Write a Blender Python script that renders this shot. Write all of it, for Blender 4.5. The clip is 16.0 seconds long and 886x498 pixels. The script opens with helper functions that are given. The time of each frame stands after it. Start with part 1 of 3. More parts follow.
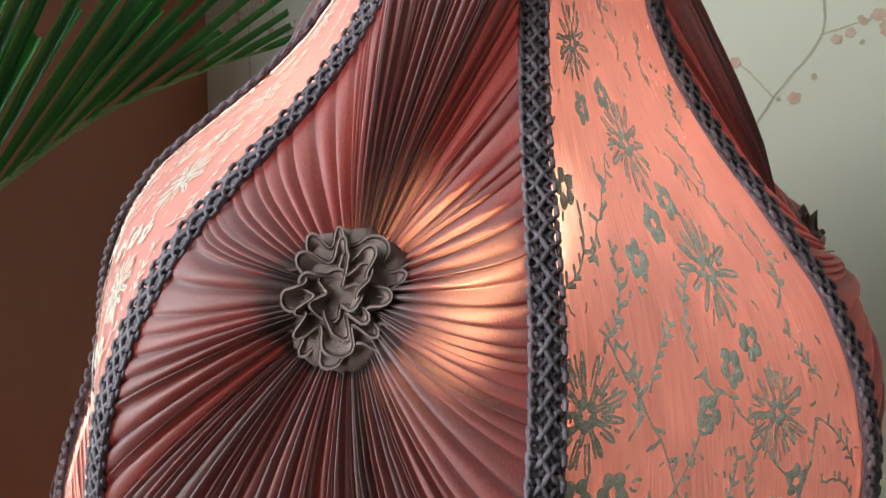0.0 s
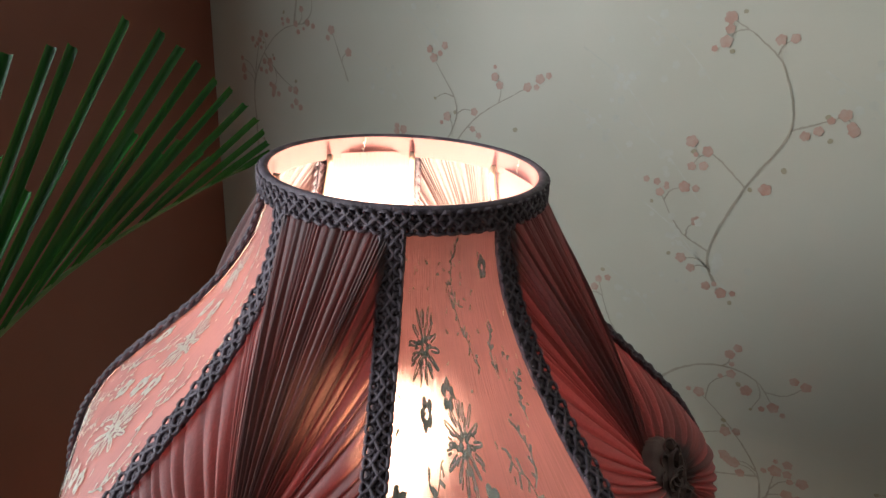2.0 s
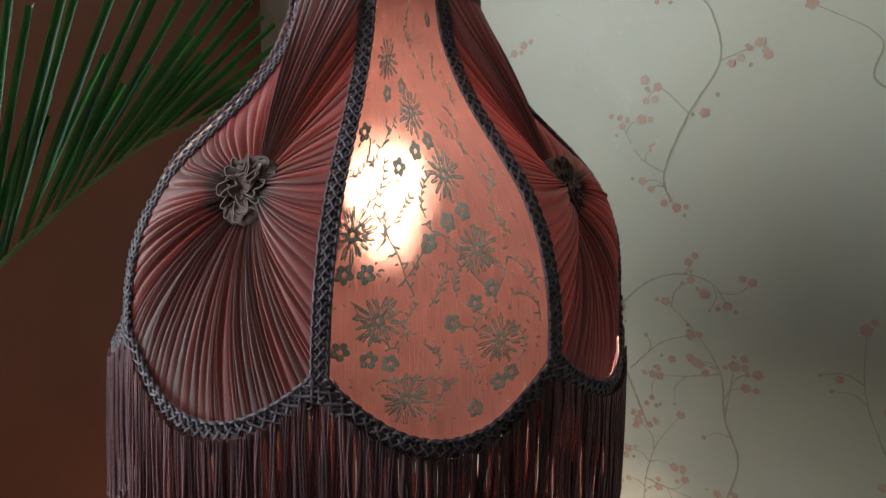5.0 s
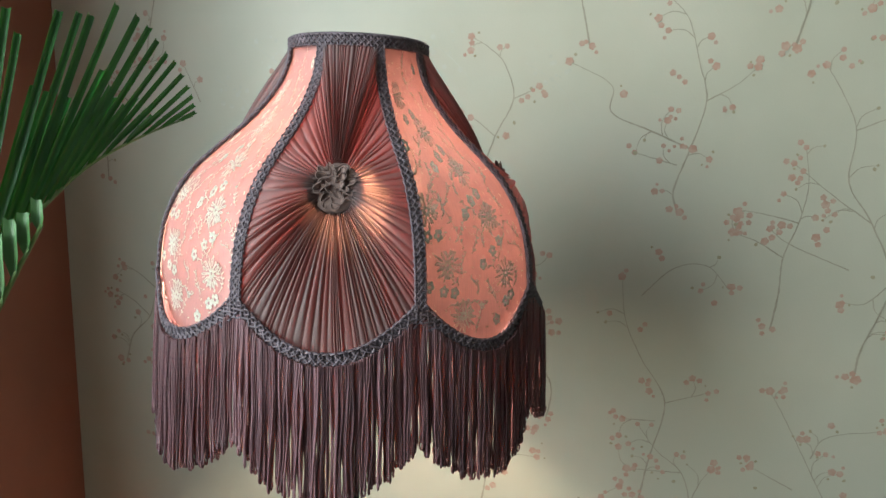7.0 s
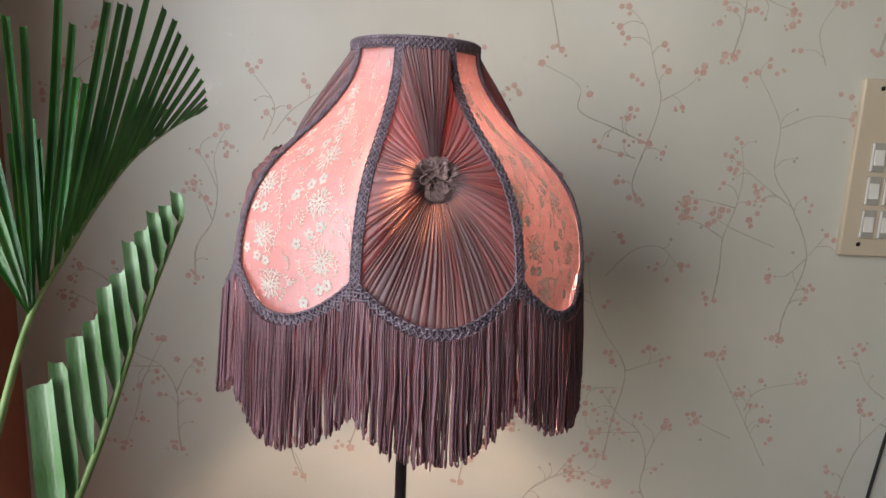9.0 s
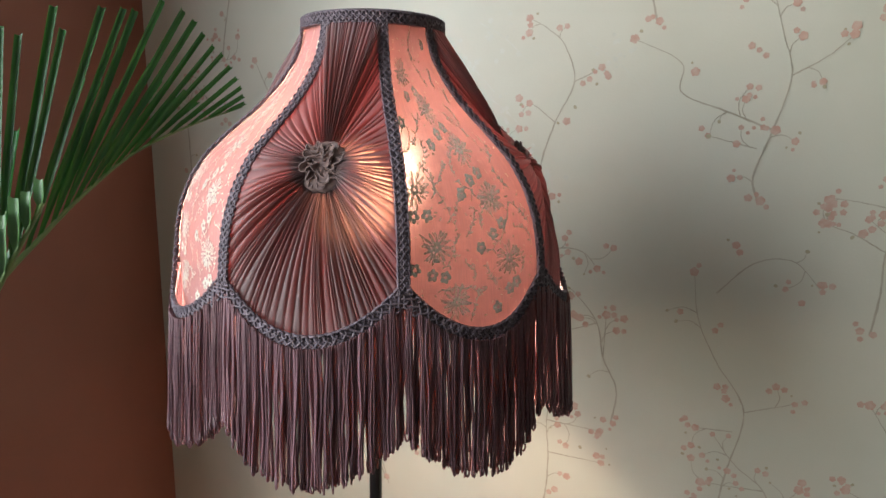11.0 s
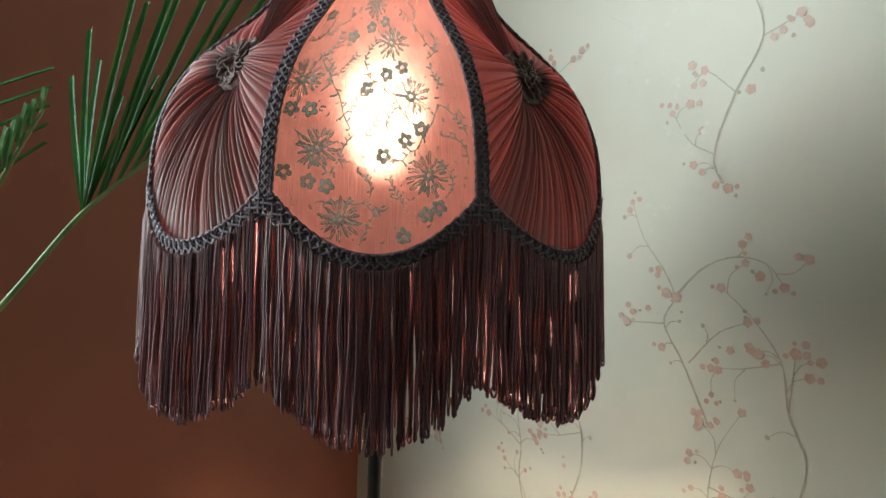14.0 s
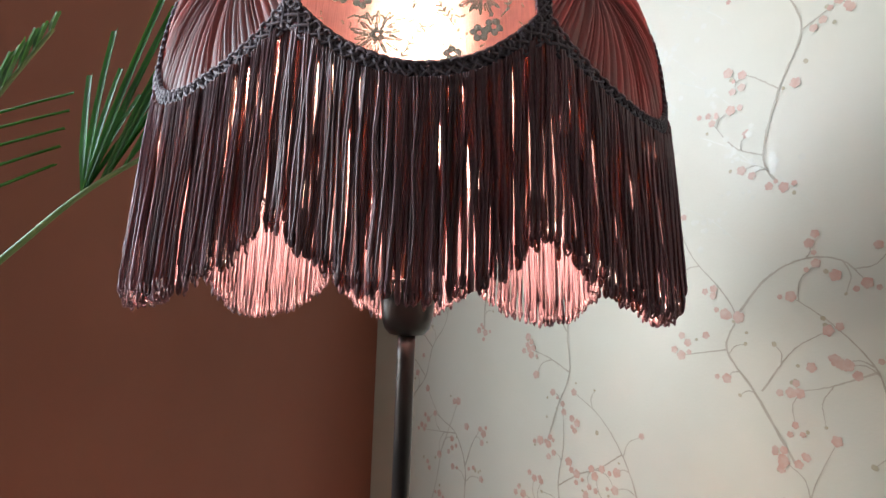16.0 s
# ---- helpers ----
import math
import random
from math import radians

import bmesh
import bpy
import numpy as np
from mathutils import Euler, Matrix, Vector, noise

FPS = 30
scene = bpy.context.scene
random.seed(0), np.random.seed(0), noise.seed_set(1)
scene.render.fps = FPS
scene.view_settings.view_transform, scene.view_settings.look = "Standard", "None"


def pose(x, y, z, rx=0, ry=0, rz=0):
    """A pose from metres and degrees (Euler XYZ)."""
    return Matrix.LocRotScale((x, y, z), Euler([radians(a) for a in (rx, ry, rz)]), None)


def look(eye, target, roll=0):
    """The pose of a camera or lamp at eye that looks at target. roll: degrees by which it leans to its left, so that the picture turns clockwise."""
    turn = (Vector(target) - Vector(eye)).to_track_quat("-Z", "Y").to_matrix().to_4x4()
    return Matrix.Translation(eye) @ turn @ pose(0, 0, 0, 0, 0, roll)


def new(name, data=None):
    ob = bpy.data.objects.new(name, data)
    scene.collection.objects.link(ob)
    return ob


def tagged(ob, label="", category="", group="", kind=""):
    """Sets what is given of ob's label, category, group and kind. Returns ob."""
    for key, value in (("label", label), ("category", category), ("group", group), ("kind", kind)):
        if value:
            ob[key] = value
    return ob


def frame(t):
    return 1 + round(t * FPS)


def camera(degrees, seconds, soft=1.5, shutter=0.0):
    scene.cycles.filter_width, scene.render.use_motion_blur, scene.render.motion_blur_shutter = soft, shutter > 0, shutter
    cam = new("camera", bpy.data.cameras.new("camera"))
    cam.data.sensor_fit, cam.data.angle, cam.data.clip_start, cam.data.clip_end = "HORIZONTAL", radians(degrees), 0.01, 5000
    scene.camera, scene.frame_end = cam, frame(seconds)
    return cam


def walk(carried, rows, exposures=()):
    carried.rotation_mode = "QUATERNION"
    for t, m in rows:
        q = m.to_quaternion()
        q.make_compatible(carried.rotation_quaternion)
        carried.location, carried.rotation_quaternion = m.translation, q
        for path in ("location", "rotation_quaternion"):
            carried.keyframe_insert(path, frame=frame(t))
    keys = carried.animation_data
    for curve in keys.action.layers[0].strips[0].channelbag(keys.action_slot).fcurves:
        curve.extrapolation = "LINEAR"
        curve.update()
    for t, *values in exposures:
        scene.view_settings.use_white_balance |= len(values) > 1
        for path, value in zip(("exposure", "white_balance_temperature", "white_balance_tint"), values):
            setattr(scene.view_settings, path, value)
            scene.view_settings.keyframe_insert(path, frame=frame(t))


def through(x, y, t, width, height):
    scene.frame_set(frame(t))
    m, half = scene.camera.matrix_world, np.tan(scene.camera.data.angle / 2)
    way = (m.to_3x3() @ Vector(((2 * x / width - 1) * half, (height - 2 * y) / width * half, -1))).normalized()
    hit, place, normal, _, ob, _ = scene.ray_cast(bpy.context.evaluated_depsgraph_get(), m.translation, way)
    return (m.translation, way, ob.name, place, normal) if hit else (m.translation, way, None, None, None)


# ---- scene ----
cam = camera(69.3, 16.0)
PATH = [
    (0, (0.152, -0.306, 1.336), (-0.783, 1.341, 0.694), 5.3),
    (0.5, (0.155, -0.301, 1.366), (-0.787, 1.328, 0.690), 5.3),
    (1, (0.159, -0.287, 1.404), (-0.789, 1.335, 0.719), 5.3),
    (1.5, (0.170, -0.270, 1.442), (-0.786, 1.326, 0.703), 4.0),
    (2, (0.199, -0.261, 1.478), (-0.825, 1.292, 0.741), 3.7),
    (2.5, (0.266, -0.271, 1.478), (-0.957, 1.152, 0.784), 3.4),
    (3, (0.347, -0.264, 1.453), (-0.974, 1.076, 0.773), 5.3),
    (3.5, (0.392, -0.282, 1.411), (-1.020, 0.996, 0.801), 3.7),
    (4, (0.407, -0.302, 1.370), (-1.021, 0.988, 0.825), 3.6),
    (4.5, (0.402, -0.338, 1.333), (-0.944, 1.055, 0.833), 4.0),
    (4.7, (0.389, -0.360, 1.324), (-0.888, 1.095, 0.823), 3.2),
    (6.8, (0.267, -0.662, 1.316), (-0.202, 1.248, 0.949), 3.4),
    (7, (0.234, -0.688, 1.304), (-0.141, 1.243, 0.943), 2.2),
    (7.5, (0.149, -0.725, 1.295), (-0.076, 1.224, 0.906), 3.7),
    (8, (0.099, -0.747, 1.293), (0.040, 1.223, 0.953), 4.4),
    (8.5, (0.054, -0.757, 1.296), (0.101, 1.212, 0.949), 3.4),
    (9, (0.039, -0.773, 1.298), (0.046, 1.193, 0.935), 2.6),
    (9.5, (0.096, -0.757, 1.291), (-0.093, 1.204, 0.946), 2.8),
    (10, (0.194, -0.718, 1.287), (-0.181, 1.209, 0.903), 2.3),
    (10.2, (0.225, -0.695, 1.287), (-0.209, 1.219, 0.903), 2.4),
    (12.3, (0.498, -0.537, 1.283), (-0.797, 0.939, 0.905), 1.8),
    (12.5, (0.527, -0.515, 1.299), (-0.835, 0.896, 0.906), 2.6),
    (13, (0.557, -0.472, 1.311), (-0.836, 0.905, 0.905), 0.2),
    (13.5, (0.580, -0.411, 1.273), (-0.936, 0.838, 0.898), 1.9),
    (14, (0.527, -0.354, 1.172), (-1.007, 0.910, 0.945), 2.1),
    (14.5, (0.474, -0.312, 1.082), (-1.093, 0.930, 1.156), 1.8),
    (15, (0.451, -0.306, 0.965), (-1.096, 0.917, 1.301), 3.5),
    (15.5, (0.455, -0.320, 0.932), (-1.068, 0.895, 1.384), 2.8),
    (16, (0.446, -0.315, 0.970), (-1.111, 0.911, 1.241), 1.8),
]
walk(cam, [(t, look(eye, target, roll)) for t, eye, target, roll in PATH], [
    (0, 0.4, 6000, -3), (1, 0.05, 6000, 1), (2, -0.3, 6000, 4), (3.5, -0.3, 6000, 2), (4.5, -0.3, 6000, 0), (7, 0.45, 6000, -6), (8.5, 0.3, 6200, 12),
    (9.5, 0.3, 6200, 14), (10, 0.35, 6200, 12), (12.5, 0.5, 6000, -2), (14, 0.45, 6000, -4), (15.5, 0.85, 5900, 4), (16, 0.9, 5900, 7)])

# ---- light ----
world = bpy.data.worlds.new("world")
scene.world = world
world.use_nodes = True
wn = world.node_tree.nodes
sky = wn.new("ShaderNodeTexSky")
sky.sky_type, sky.sun_disc = "NISHITA", False
sky.sun_elevation, sky.sun_rotation = radians(20), radians(214.5)
world.node_tree.links.new(sky.outputs["Color"], wn["Background"].inputs["Color"])
wn["Background"].inputs["Strength"].default_value = 0.08

sun = bpy.data.lights.new("sun", "SUN")
sun.energy, sun.angle, sun.color = 0.2, radians(42), (0.96, 0.98, 1.0)
new("sun", sun).matrix_world = look((-0.567 * 3, -0.824 * 3, 3 * 0.37), (0, 0, 0))
day = bpy.data.lights.new("window_light", "AREA")
day.shape, day.size, day.size_y = "RECTANGLE", 2.2, 1.66
day.energy, day.color = 52.0, (0.88, 0.95, 1.0)
day_ob = new("window_light", day)
day_ob.matrix_world = look((-0.985, -1.55, 1.715), (1.0, -1.55, 1.715))

BULB_POWER = 520.0

# ---- materials ----


def mat(name, color, rough=0.6, metal=0.0, spec=0.5):
    m = bpy.data.materials.new(name)
    m.use_nodes = True
    p = m.node_tree.nodes["Principled BSDF"]
    p.inputs["Base Color"].default_value = (*color, 1)
    p.inputs["Roughness"].default_value = rough
    p.inputs["Metallic"].default_value = metal
    p.inputs["Specular IOR Level"].default_value = spec
    return m


def nd(m, kind, **values):
    n = m.node_tree.nodes.new(kind)
    for key, value in values.items():
        n.inputs[key.replace("_", " ")].default_value = value
    return n


def ln(m, a, out, b, inp):
    m.node_tree.links.new(a.outputs[out], b.inputs[inp])


def ramp(m, src, out, stops):
    r = m.node_tree.nodes.new("ShaderNodeValToRGB")
    while len(r.color_ramp.elements) < len(stops):
        r.color_ramp.elements.new(0.5)
    for e, (at, c) in zip(r.color_ramp.elements, stops):
        e.position, e.color = at, (*c, 1)
    ln(m, src, out, r, "Fac")
    return r


def coords(m, scale=(1, 1, 1), kind="Object"):
    tc = m.node_tree.nodes.new("ShaderNodeTexCoord")
    mp = nd(m, "ShaderNodeMapping", Scale=scale)
    ln(m, tc, kind, mp, "Vector")
    return mp


def noisy(name, c1, c2, scale=(8, 8, 8), detail=6.0, rough=0.6, bump=0.0, fine=(150, 150, 150), metal=0.0, spec=0.5, kind="Object", mid=(0.35, 0.65)):
    """Two colours mixed by a broad noise, with a fine relief."""
    m = mat(name, c1, rough, metal, spec)
    p = m.node_tree.nodes["Principled BSDF"]
    n = nd(m, "ShaderNodeTexNoise", Scale=1.0, Detail=detail)
    ln(m, coords(m, scale, kind), "Vector", n, "Vector")
    r = ramp(m, n, "Fac", [(mid[0], c1), (mid[1], c2)])
    ln(m, r, "Color", p, "Base Color")
    if bump:
        f = nd(m, "ShaderNodeTexNoise", Scale=1.0, Detail=3.0)
        ln(m, coords(m, fine, kind), "Vector", f, "Vector")
        b = nd(m, "ShaderNodeBump", Strength=bump, Distance=0.002)
        ln(m, f, "Fac", b, "Height")
        ln(m, b, "Normal", p, "Normal")
    return m


WALLPAPER = noisy("cream_wallpaper", (0.60, 0.595, 0.50), (0.67, 0.66, 0.57), (3, 3, 3), rough=0.34, bump=0.10, fine=(260, 260, 260), spec=0.5)
BROWN = noisy("brown_gloss_paint", (0.35, 0.128, 0.083), (0.43, 0.165, 0.108), (2, 2, 1.2), rough=0.38, bump=0.05, fine=(40, 40, 40), spec=0.4)
PLAIN = noisy("dark_tan_paint", (0.13, 0.105, 0.08), (0.17, 0.14, 0.105), (2, 2, 2), rough=0.8, bump=0.1)
CEIL = noisy("ceiling_paint", (0.30, 0.28, 0.25), (0.35, 0.33, 0.29), (2, 2, 2), rough=0.9, bump=0.1)
FLOOR = noisy("stone_floor", (0.14, 0.11, 0.085), (0.19, 0.15, 0.12), (3, 3, 3), rough=0.35, bump=0.05)
TWIG = noisy("grey_brown_print", (0.40, 0.37, 0.29), (0.50, 0.46, 0.37), (40, 40, 40), rough=0.34)
PETAL = noisy("faded_pink_print", (0.555, 0.345, 0.275), (0.60, 0.455, 0.375), (90, 90, 90), rough=0.34)
BUD = noisy("olive_print", (0.40, 0.36, 0.24), (0.5, 0.45, 0.32), (60, 60, 60), rough=0.34)
PEARL = noisy("pearl_white_print", (0.66, 0.66, 0.58), (0.72, 0.72, 0.65), (60, 60, 60), rough=0.14)
BRAID = noisy("mauve_grey_braid", (0.105, 0.08, 0.098), (0.22, 0.17, 0.205), (120, 120, 120), rough=0.55, bump=0.4, fine=(900, 900, 900), spec=0.5)
BLACK = noisy("black_enamel", (0.008, 0.008, 0.009), (0.016, 0.015, 0.014), (20, 20, 20), rough=0.32, bump=0.03)
WIRE = noisy("cream_bound_wire", (0.6, 0.5, 0.4), (0.7, 0.58, 0.46), (60, 60, 60), rough=0.7)
BEIGE = noisy("beige_board", (0.55, 0.47, 0.33), (0.6, 0.52, 0.38), (6, 6, 6), rough=0.4, bump=0.03)
IVORY = noisy("ivory_plastic", (0.74, 0.72, 0.64), (0.8, 0.78, 0.7), (10, 10, 10), rough=0.25)
COPPER = noisy("copper_brown", (0.26, 0.10, 0.06), (0.34, 0.15, 0.09), (40, 40, 40), rough=0.4, bump=0.05)
CABLE = mat("black_cable", (0.012, 0.012, 0.013), 0.45)
GAPGREY = mat("grey_backing", (0.40, 0.38, 0.32), 0.45)
SCREW = mat("dark_screw", (0.02, 0.018, 0.015), 0.4, 0.6)
STEM = noisy("pale_green_stem", (0.13, 0.23, 0.06), (0.22, 0.33, 0.11), (30, 30, 8), rough=0.45)
SOIL = noisy("soil", (0.03, 0.02, 0.014), (0.06, 0.04, 0.03), (60, 60, 60), rough=0.95, bump=0.6)
POT = noisy("terracotta", (0.3, 0.12, 0.06), (0.38, 0.17, 0.09), (10, 10, 10), rough=0.8, bump=0.1)


def thin_cloth(name, base, glow, through, sheer, rough, weave, fold=None, spec=0.4, clear=(0.9, 0.58, 0.44), blur=0.75):
    """Cloth that light passes: a surface of its own, a diffuse share let through, and a soft see-through share."""
    m = mat(name, base, rough, 0.0, spec)
    p = m.node_tree.nodes["Principled BSDF"]
    out = m.node_tree.nodes["Material Output"]
    uv = coords(m, weave, "UV")
    n = nd(m, "ShaderNodeTexNoise", Scale=1.0, Detail=4.0)
    ln(m, uv, "Vector", n, "Vector")
    broad = nd(m, "ShaderNodeTexNoise", Scale=1.0, Detail=3.0)
    ln(m, coords(m, (30, 22, 1), "UV"), "Vector", broad, "Vector")
    r = ramp(m, n, "Fac", [(0.3, tuple(c * 0.82 for c in base)), (0.7, tuple(min(1, c * 1.15) for c in base))])
    ln(m, r, "Color", p, "Base Color")
    g = ramp(m, n, "Fac", [(0.38, tuple(c * 0.6 for c in glow)), (0.62, tuple(min(1, c * 1.1) for c in glow))])
    b = nd(m, "ShaderNodeBump", Strength=0.35, Distance=0.0006)
    ln(m, n, "Fac", b, "Height")
    ln(m, b, "Normal", p, "Normal")
    t = nd(m, "ShaderNodeBsdfTranslucent")
    ln(m, g, "Color", t, "Color")
    ln(m, b, "Normal", t, "Normal")
    f = nd(m, "ShaderNodeBsdfRefraction", Roughness=blur, IOR=1.18)
    cl = ramp(m, n, "Fac", [(0.38, tuple(c * 0.6 for c in clear)), (0.62, clear)])
    ln(m, cl, "Color", f, "Color")
    lit = m.node_tree.nodes.new("ShaderNodeMixShader")
    lit.inputs[0].default_value = sheer
    ln(m, t, "BSDF", lit, 1)
    ln(m, f, "BSDF", lit, 2)
    mix = m.node_tree.nodes.new("ShaderNodeMixShader")
    mix.inputs[0].default_value = through
    if fold:
        a = m.node_tree.nodes.new("ShaderNodeAttribute")
        a.attribute_name = "fold"
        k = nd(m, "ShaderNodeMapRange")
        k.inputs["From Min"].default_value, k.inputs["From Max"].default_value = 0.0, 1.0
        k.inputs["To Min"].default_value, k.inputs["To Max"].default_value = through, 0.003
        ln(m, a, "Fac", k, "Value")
        # darker base tone for thick cloth and for the creases' painted shade
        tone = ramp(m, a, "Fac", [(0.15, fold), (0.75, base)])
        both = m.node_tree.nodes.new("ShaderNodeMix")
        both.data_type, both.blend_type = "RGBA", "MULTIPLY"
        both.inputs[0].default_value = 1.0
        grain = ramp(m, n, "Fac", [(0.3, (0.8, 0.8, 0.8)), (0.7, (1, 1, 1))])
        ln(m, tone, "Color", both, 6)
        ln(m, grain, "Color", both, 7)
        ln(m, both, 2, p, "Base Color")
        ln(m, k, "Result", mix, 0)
    ln(m, p, "BSDF", mix, 1)
    ln(m, lit, "Shader", mix, 2)
    ln(m, mix, "Shader", out, "Surface")
    return m


SATIN = thin_cloth("peach_satin", (0.43, 0.235, 0.235), (0.80, 0.32, 0.30), 0.056, 0.46, 0.30, (900, 45, 1), spec=0.6, clear=(0.88, 0.53, 0.49), blur=0.7)
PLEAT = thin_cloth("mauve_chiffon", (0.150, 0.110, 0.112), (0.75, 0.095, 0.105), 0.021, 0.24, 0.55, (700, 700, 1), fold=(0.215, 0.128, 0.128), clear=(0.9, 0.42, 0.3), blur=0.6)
def vary_strands(m):
    """Lighter and darker yarns, one tone for each."""
    p = m.node_tree.nodes["Principled BSDF"]
    src = p.inputs["Base Color"].links[0].from_node
    geo = m.node_tree.nodes.new("ShaderNodeNewGeometry")
    tone = m.node_tree.nodes.new("ShaderNodeValToRGB")
    tone.color_ramp.elements[0].color, tone.color_ramp.elements[1].color = (0.5, 0.5, 0.52, 1), (1.35, 1.3, 1.32, 1)
    ln(m, geo, "Random Per Island", tone, "Fac")
    both = m.node_tree.nodes.new("ShaderNodeMix")
    both.data_type, both.blend_type = "RGBA", "MULTIPLY"
    both.inputs[0].default_value = 1.0
    ln(m, src, "Color", both, 6)
    ln(m, tone, "Color", both, 7)
    ln(m, both, 2, p, "Base Color")
    return m


FRINGE = thin_cloth("mauve_yarn", (0.235, 0.135, 0.157), (0.6, 0.19, 0.10), 0.24, 0.0, 0.36, (300, 300, 1), spec=0.5)
vary_strands(FRINGE)
RUFFLE = noisy("mauve_brown_chiffon", (0.19, 0.125, 0.115), (0.25, 0.165, 0.15), (80, 80, 80), rough=0.7, bump=0.3, fine=(1500, 1500, 1500))
THREAD = noisy("pale_gold_thread", (0.86, 0.84, 0.72), (0.97, 0.95, 0.86), (300, 300, 300), rough=0.5, bump=0.9, fine=(1800, 1800, 1800), metal=0.3)


def leaf_material(name, dark, light):
    m = noisy(name, dark, light, (14, 14, 14), rough=0.27, bump=0.3, fine=(400, 400, 60), spec=0.55)
    p = m.node_tree.nodes["Principled BSDF"]
    out = m.node_tree.nodes["Material Output"]
    t = nd(m, "ShaderNodeBsdfTranslucent", Color=(0.12, 0.3, 0.03, 1))
    mix = m.node_tree.nodes.new("ShaderNodeMixShader")
    mix.inputs[0].default_value = 0.25
    ln(m, p, "BSDF", mix, 1)
    ln(m, t, "BSDF", mix, 2)
    ln(m, mix, "Shader", out, "Surface")
    return m


LEAF = leaf_material("palm_leaf", (0.018, 0.12, 0.02), (0.055, 0.24, 0.04))
# lower frond: yellow-green leaf, lightened so its colour carries the window's sheen
LEAF_PALE_SHEEN = leaf_material("pale_sheen_palm_leaf", (0.13, 0.27, 0.10), (0.30, 0.45, 0.26))
GLOW = bpy.data.materials.new("bulb_glow")
GLOW.use_nodes = True
em = GLOW.node_tree.nodes.new("ShaderNodeEmission")
em.inputs["Color"].default_value = (1.0, 0.74, 0.52, 1)
em.inputs["Strength"].default_value = BULB_POWER
GLOW.node_tree.links.new(em.outputs[0], GLOW.node_tree.nodes["Material Output"].inputs["Surface"])

# ---- mesh helpers ----


def mesh_from(name, verts, faces, material, smooth=True, uvs=None, attr=None):
    me = bpy.data.meshes.new(name)
    me.from_pydata([tuple(v) for v in verts], [], faces)
    me.materials.append(material)
    if smooth:
        me.polygons.foreach_set("use_smooth", [True] * len(me.polygons))
    if uvs is not None:
        layer = me.uv_layers.new(name="UVMap")
        idx = np.zeros(len(me.loops), dtype=np.int32)
        me.loops.foreach_get("vertex_index", idx)
        layer.data.foreach_set("uv", np.array(uvs, dtype=np.float32)[idx].ravel())
    if attr is not None:
        a = me.attributes.new("fold", "FLOAT", "POINT")
        a.data.foreach_set("value", np.array(attr, dtype=np.float32))
    me.update()
    return me


def part(name, me, parent, label="", m=None):
    ob = new(name, me)
    ob.parent = parent
    if m is not None:
        ob.matrix_basis = m
    if label:
        tagged(ob, label)
    return ob


def thing(name, label, category, m=None, group="", kind=""):
    ob = new(name)
    if m is not None:
        ob.matrix_basis = m
    return tagged(ob, label, category, group, kind)


def box_data(lo, hi, bevel=0.0):
    bm = bmesh.new()
    bmesh.ops.create_cube(bm, size=1.0)
    c = [(a + b) / 2 for a, b in zip(lo, hi)]
    d = [b - a for a, b in zip(lo, hi)]
    bmesh.ops.transform(bm, matrix=Matrix.Translation(c) @ Matrix.Diagonal((*d, 1)), verts=bm.verts)
    if bevel:
        bmesh.ops.bevel(bm, geom=bm.edges[:], offset=bevel, segments=3, affect="EDGES", profile=0.5)
    return bm


def box(name, lo, hi, material, parent=None, bevel=0.0, label=""):
    bm = box_data(lo, hi, bevel)
    me = bpy.data.meshes.new(name)
    bm.to_mesh(me)
    bm.free()
    me.materials.append(material)
    ob = new(name, me)
    ob.parent = parent
    if label:
        tagged(ob, label)
    return ob


class Soup:
    """Gathers vertices and faces of one mesh."""

    def __init__(self):
        self.v, self.f, self.uv, self.a = [], [], [], []

    def tube(self, pts, r, sides=5, cap=True, up=None, flat=1.0):
        base = len(self.v)
        n = len(pts)
        d = up or Vector((0.3, 0.2, 1)).normalized()
        for i, p in enumerate(pts):
            t = (pts[min(i + 1, n - 1)] - pts[max(i - 1, 0)])
            t = t.normalized() if t.length > 1e-9 else Vector((0, 0, 1))
            x = t.cross(d)
            if x.length < 1e-4:
                x = t.cross(Vector((1, 0, 0)))
            x.normalize()
            y = x.cross(t)
            ri = r[i] if isinstance(r, (list, tuple)) else r
            for k in range(sides):
                a = 2 * math.pi * k / sides
                self.v.append(p + ri * (math.cos(a) * x + flat * math.sin(a) * y))
                self.uv.append((k / sides * 0.01, i * 0.01))
        for i in range(n - 1):
            for k in range(sides):
                k2 = (k + 1) % sides
                self.f.append((base + i * sides + k, base + i * sides + k2, base + (i + 1) * sides + k2, base + (i + 1) * sides + k))
        if cap:
            self.f.append(tuple(base + k for k in range(sides))[::-1])
            self.f.append(tuple(base + (n - 1) * sides + k for k in range(sides)))

    def fan(self, pts, centre):
        base = len(self.v)
        self.v.append(centre)
        self.v.extend(pts)
        self.uv.extend([(0, 0)] * (len(pts) + 1))
        for k in range(len(pts)):
            self.f.append((base, base + 1 + k, base + 1 + (k + 1) % len(pts)))

    def strip(self, left, right):
        base = len(self.v)
        n = len(left)
        self.v.extend(left)
        self.v.extend(right)
        self.uv.extend([(0, 0)] * (2 * n))
        for i in range(n - 1):
            self.f.append((base + i, base + n + i, base + n + i + 1, base + i + 1))

    def data(self, name, material, smooth=True):
        return mesh_from(name, self.v, self.f, material, smooth, self.uv)


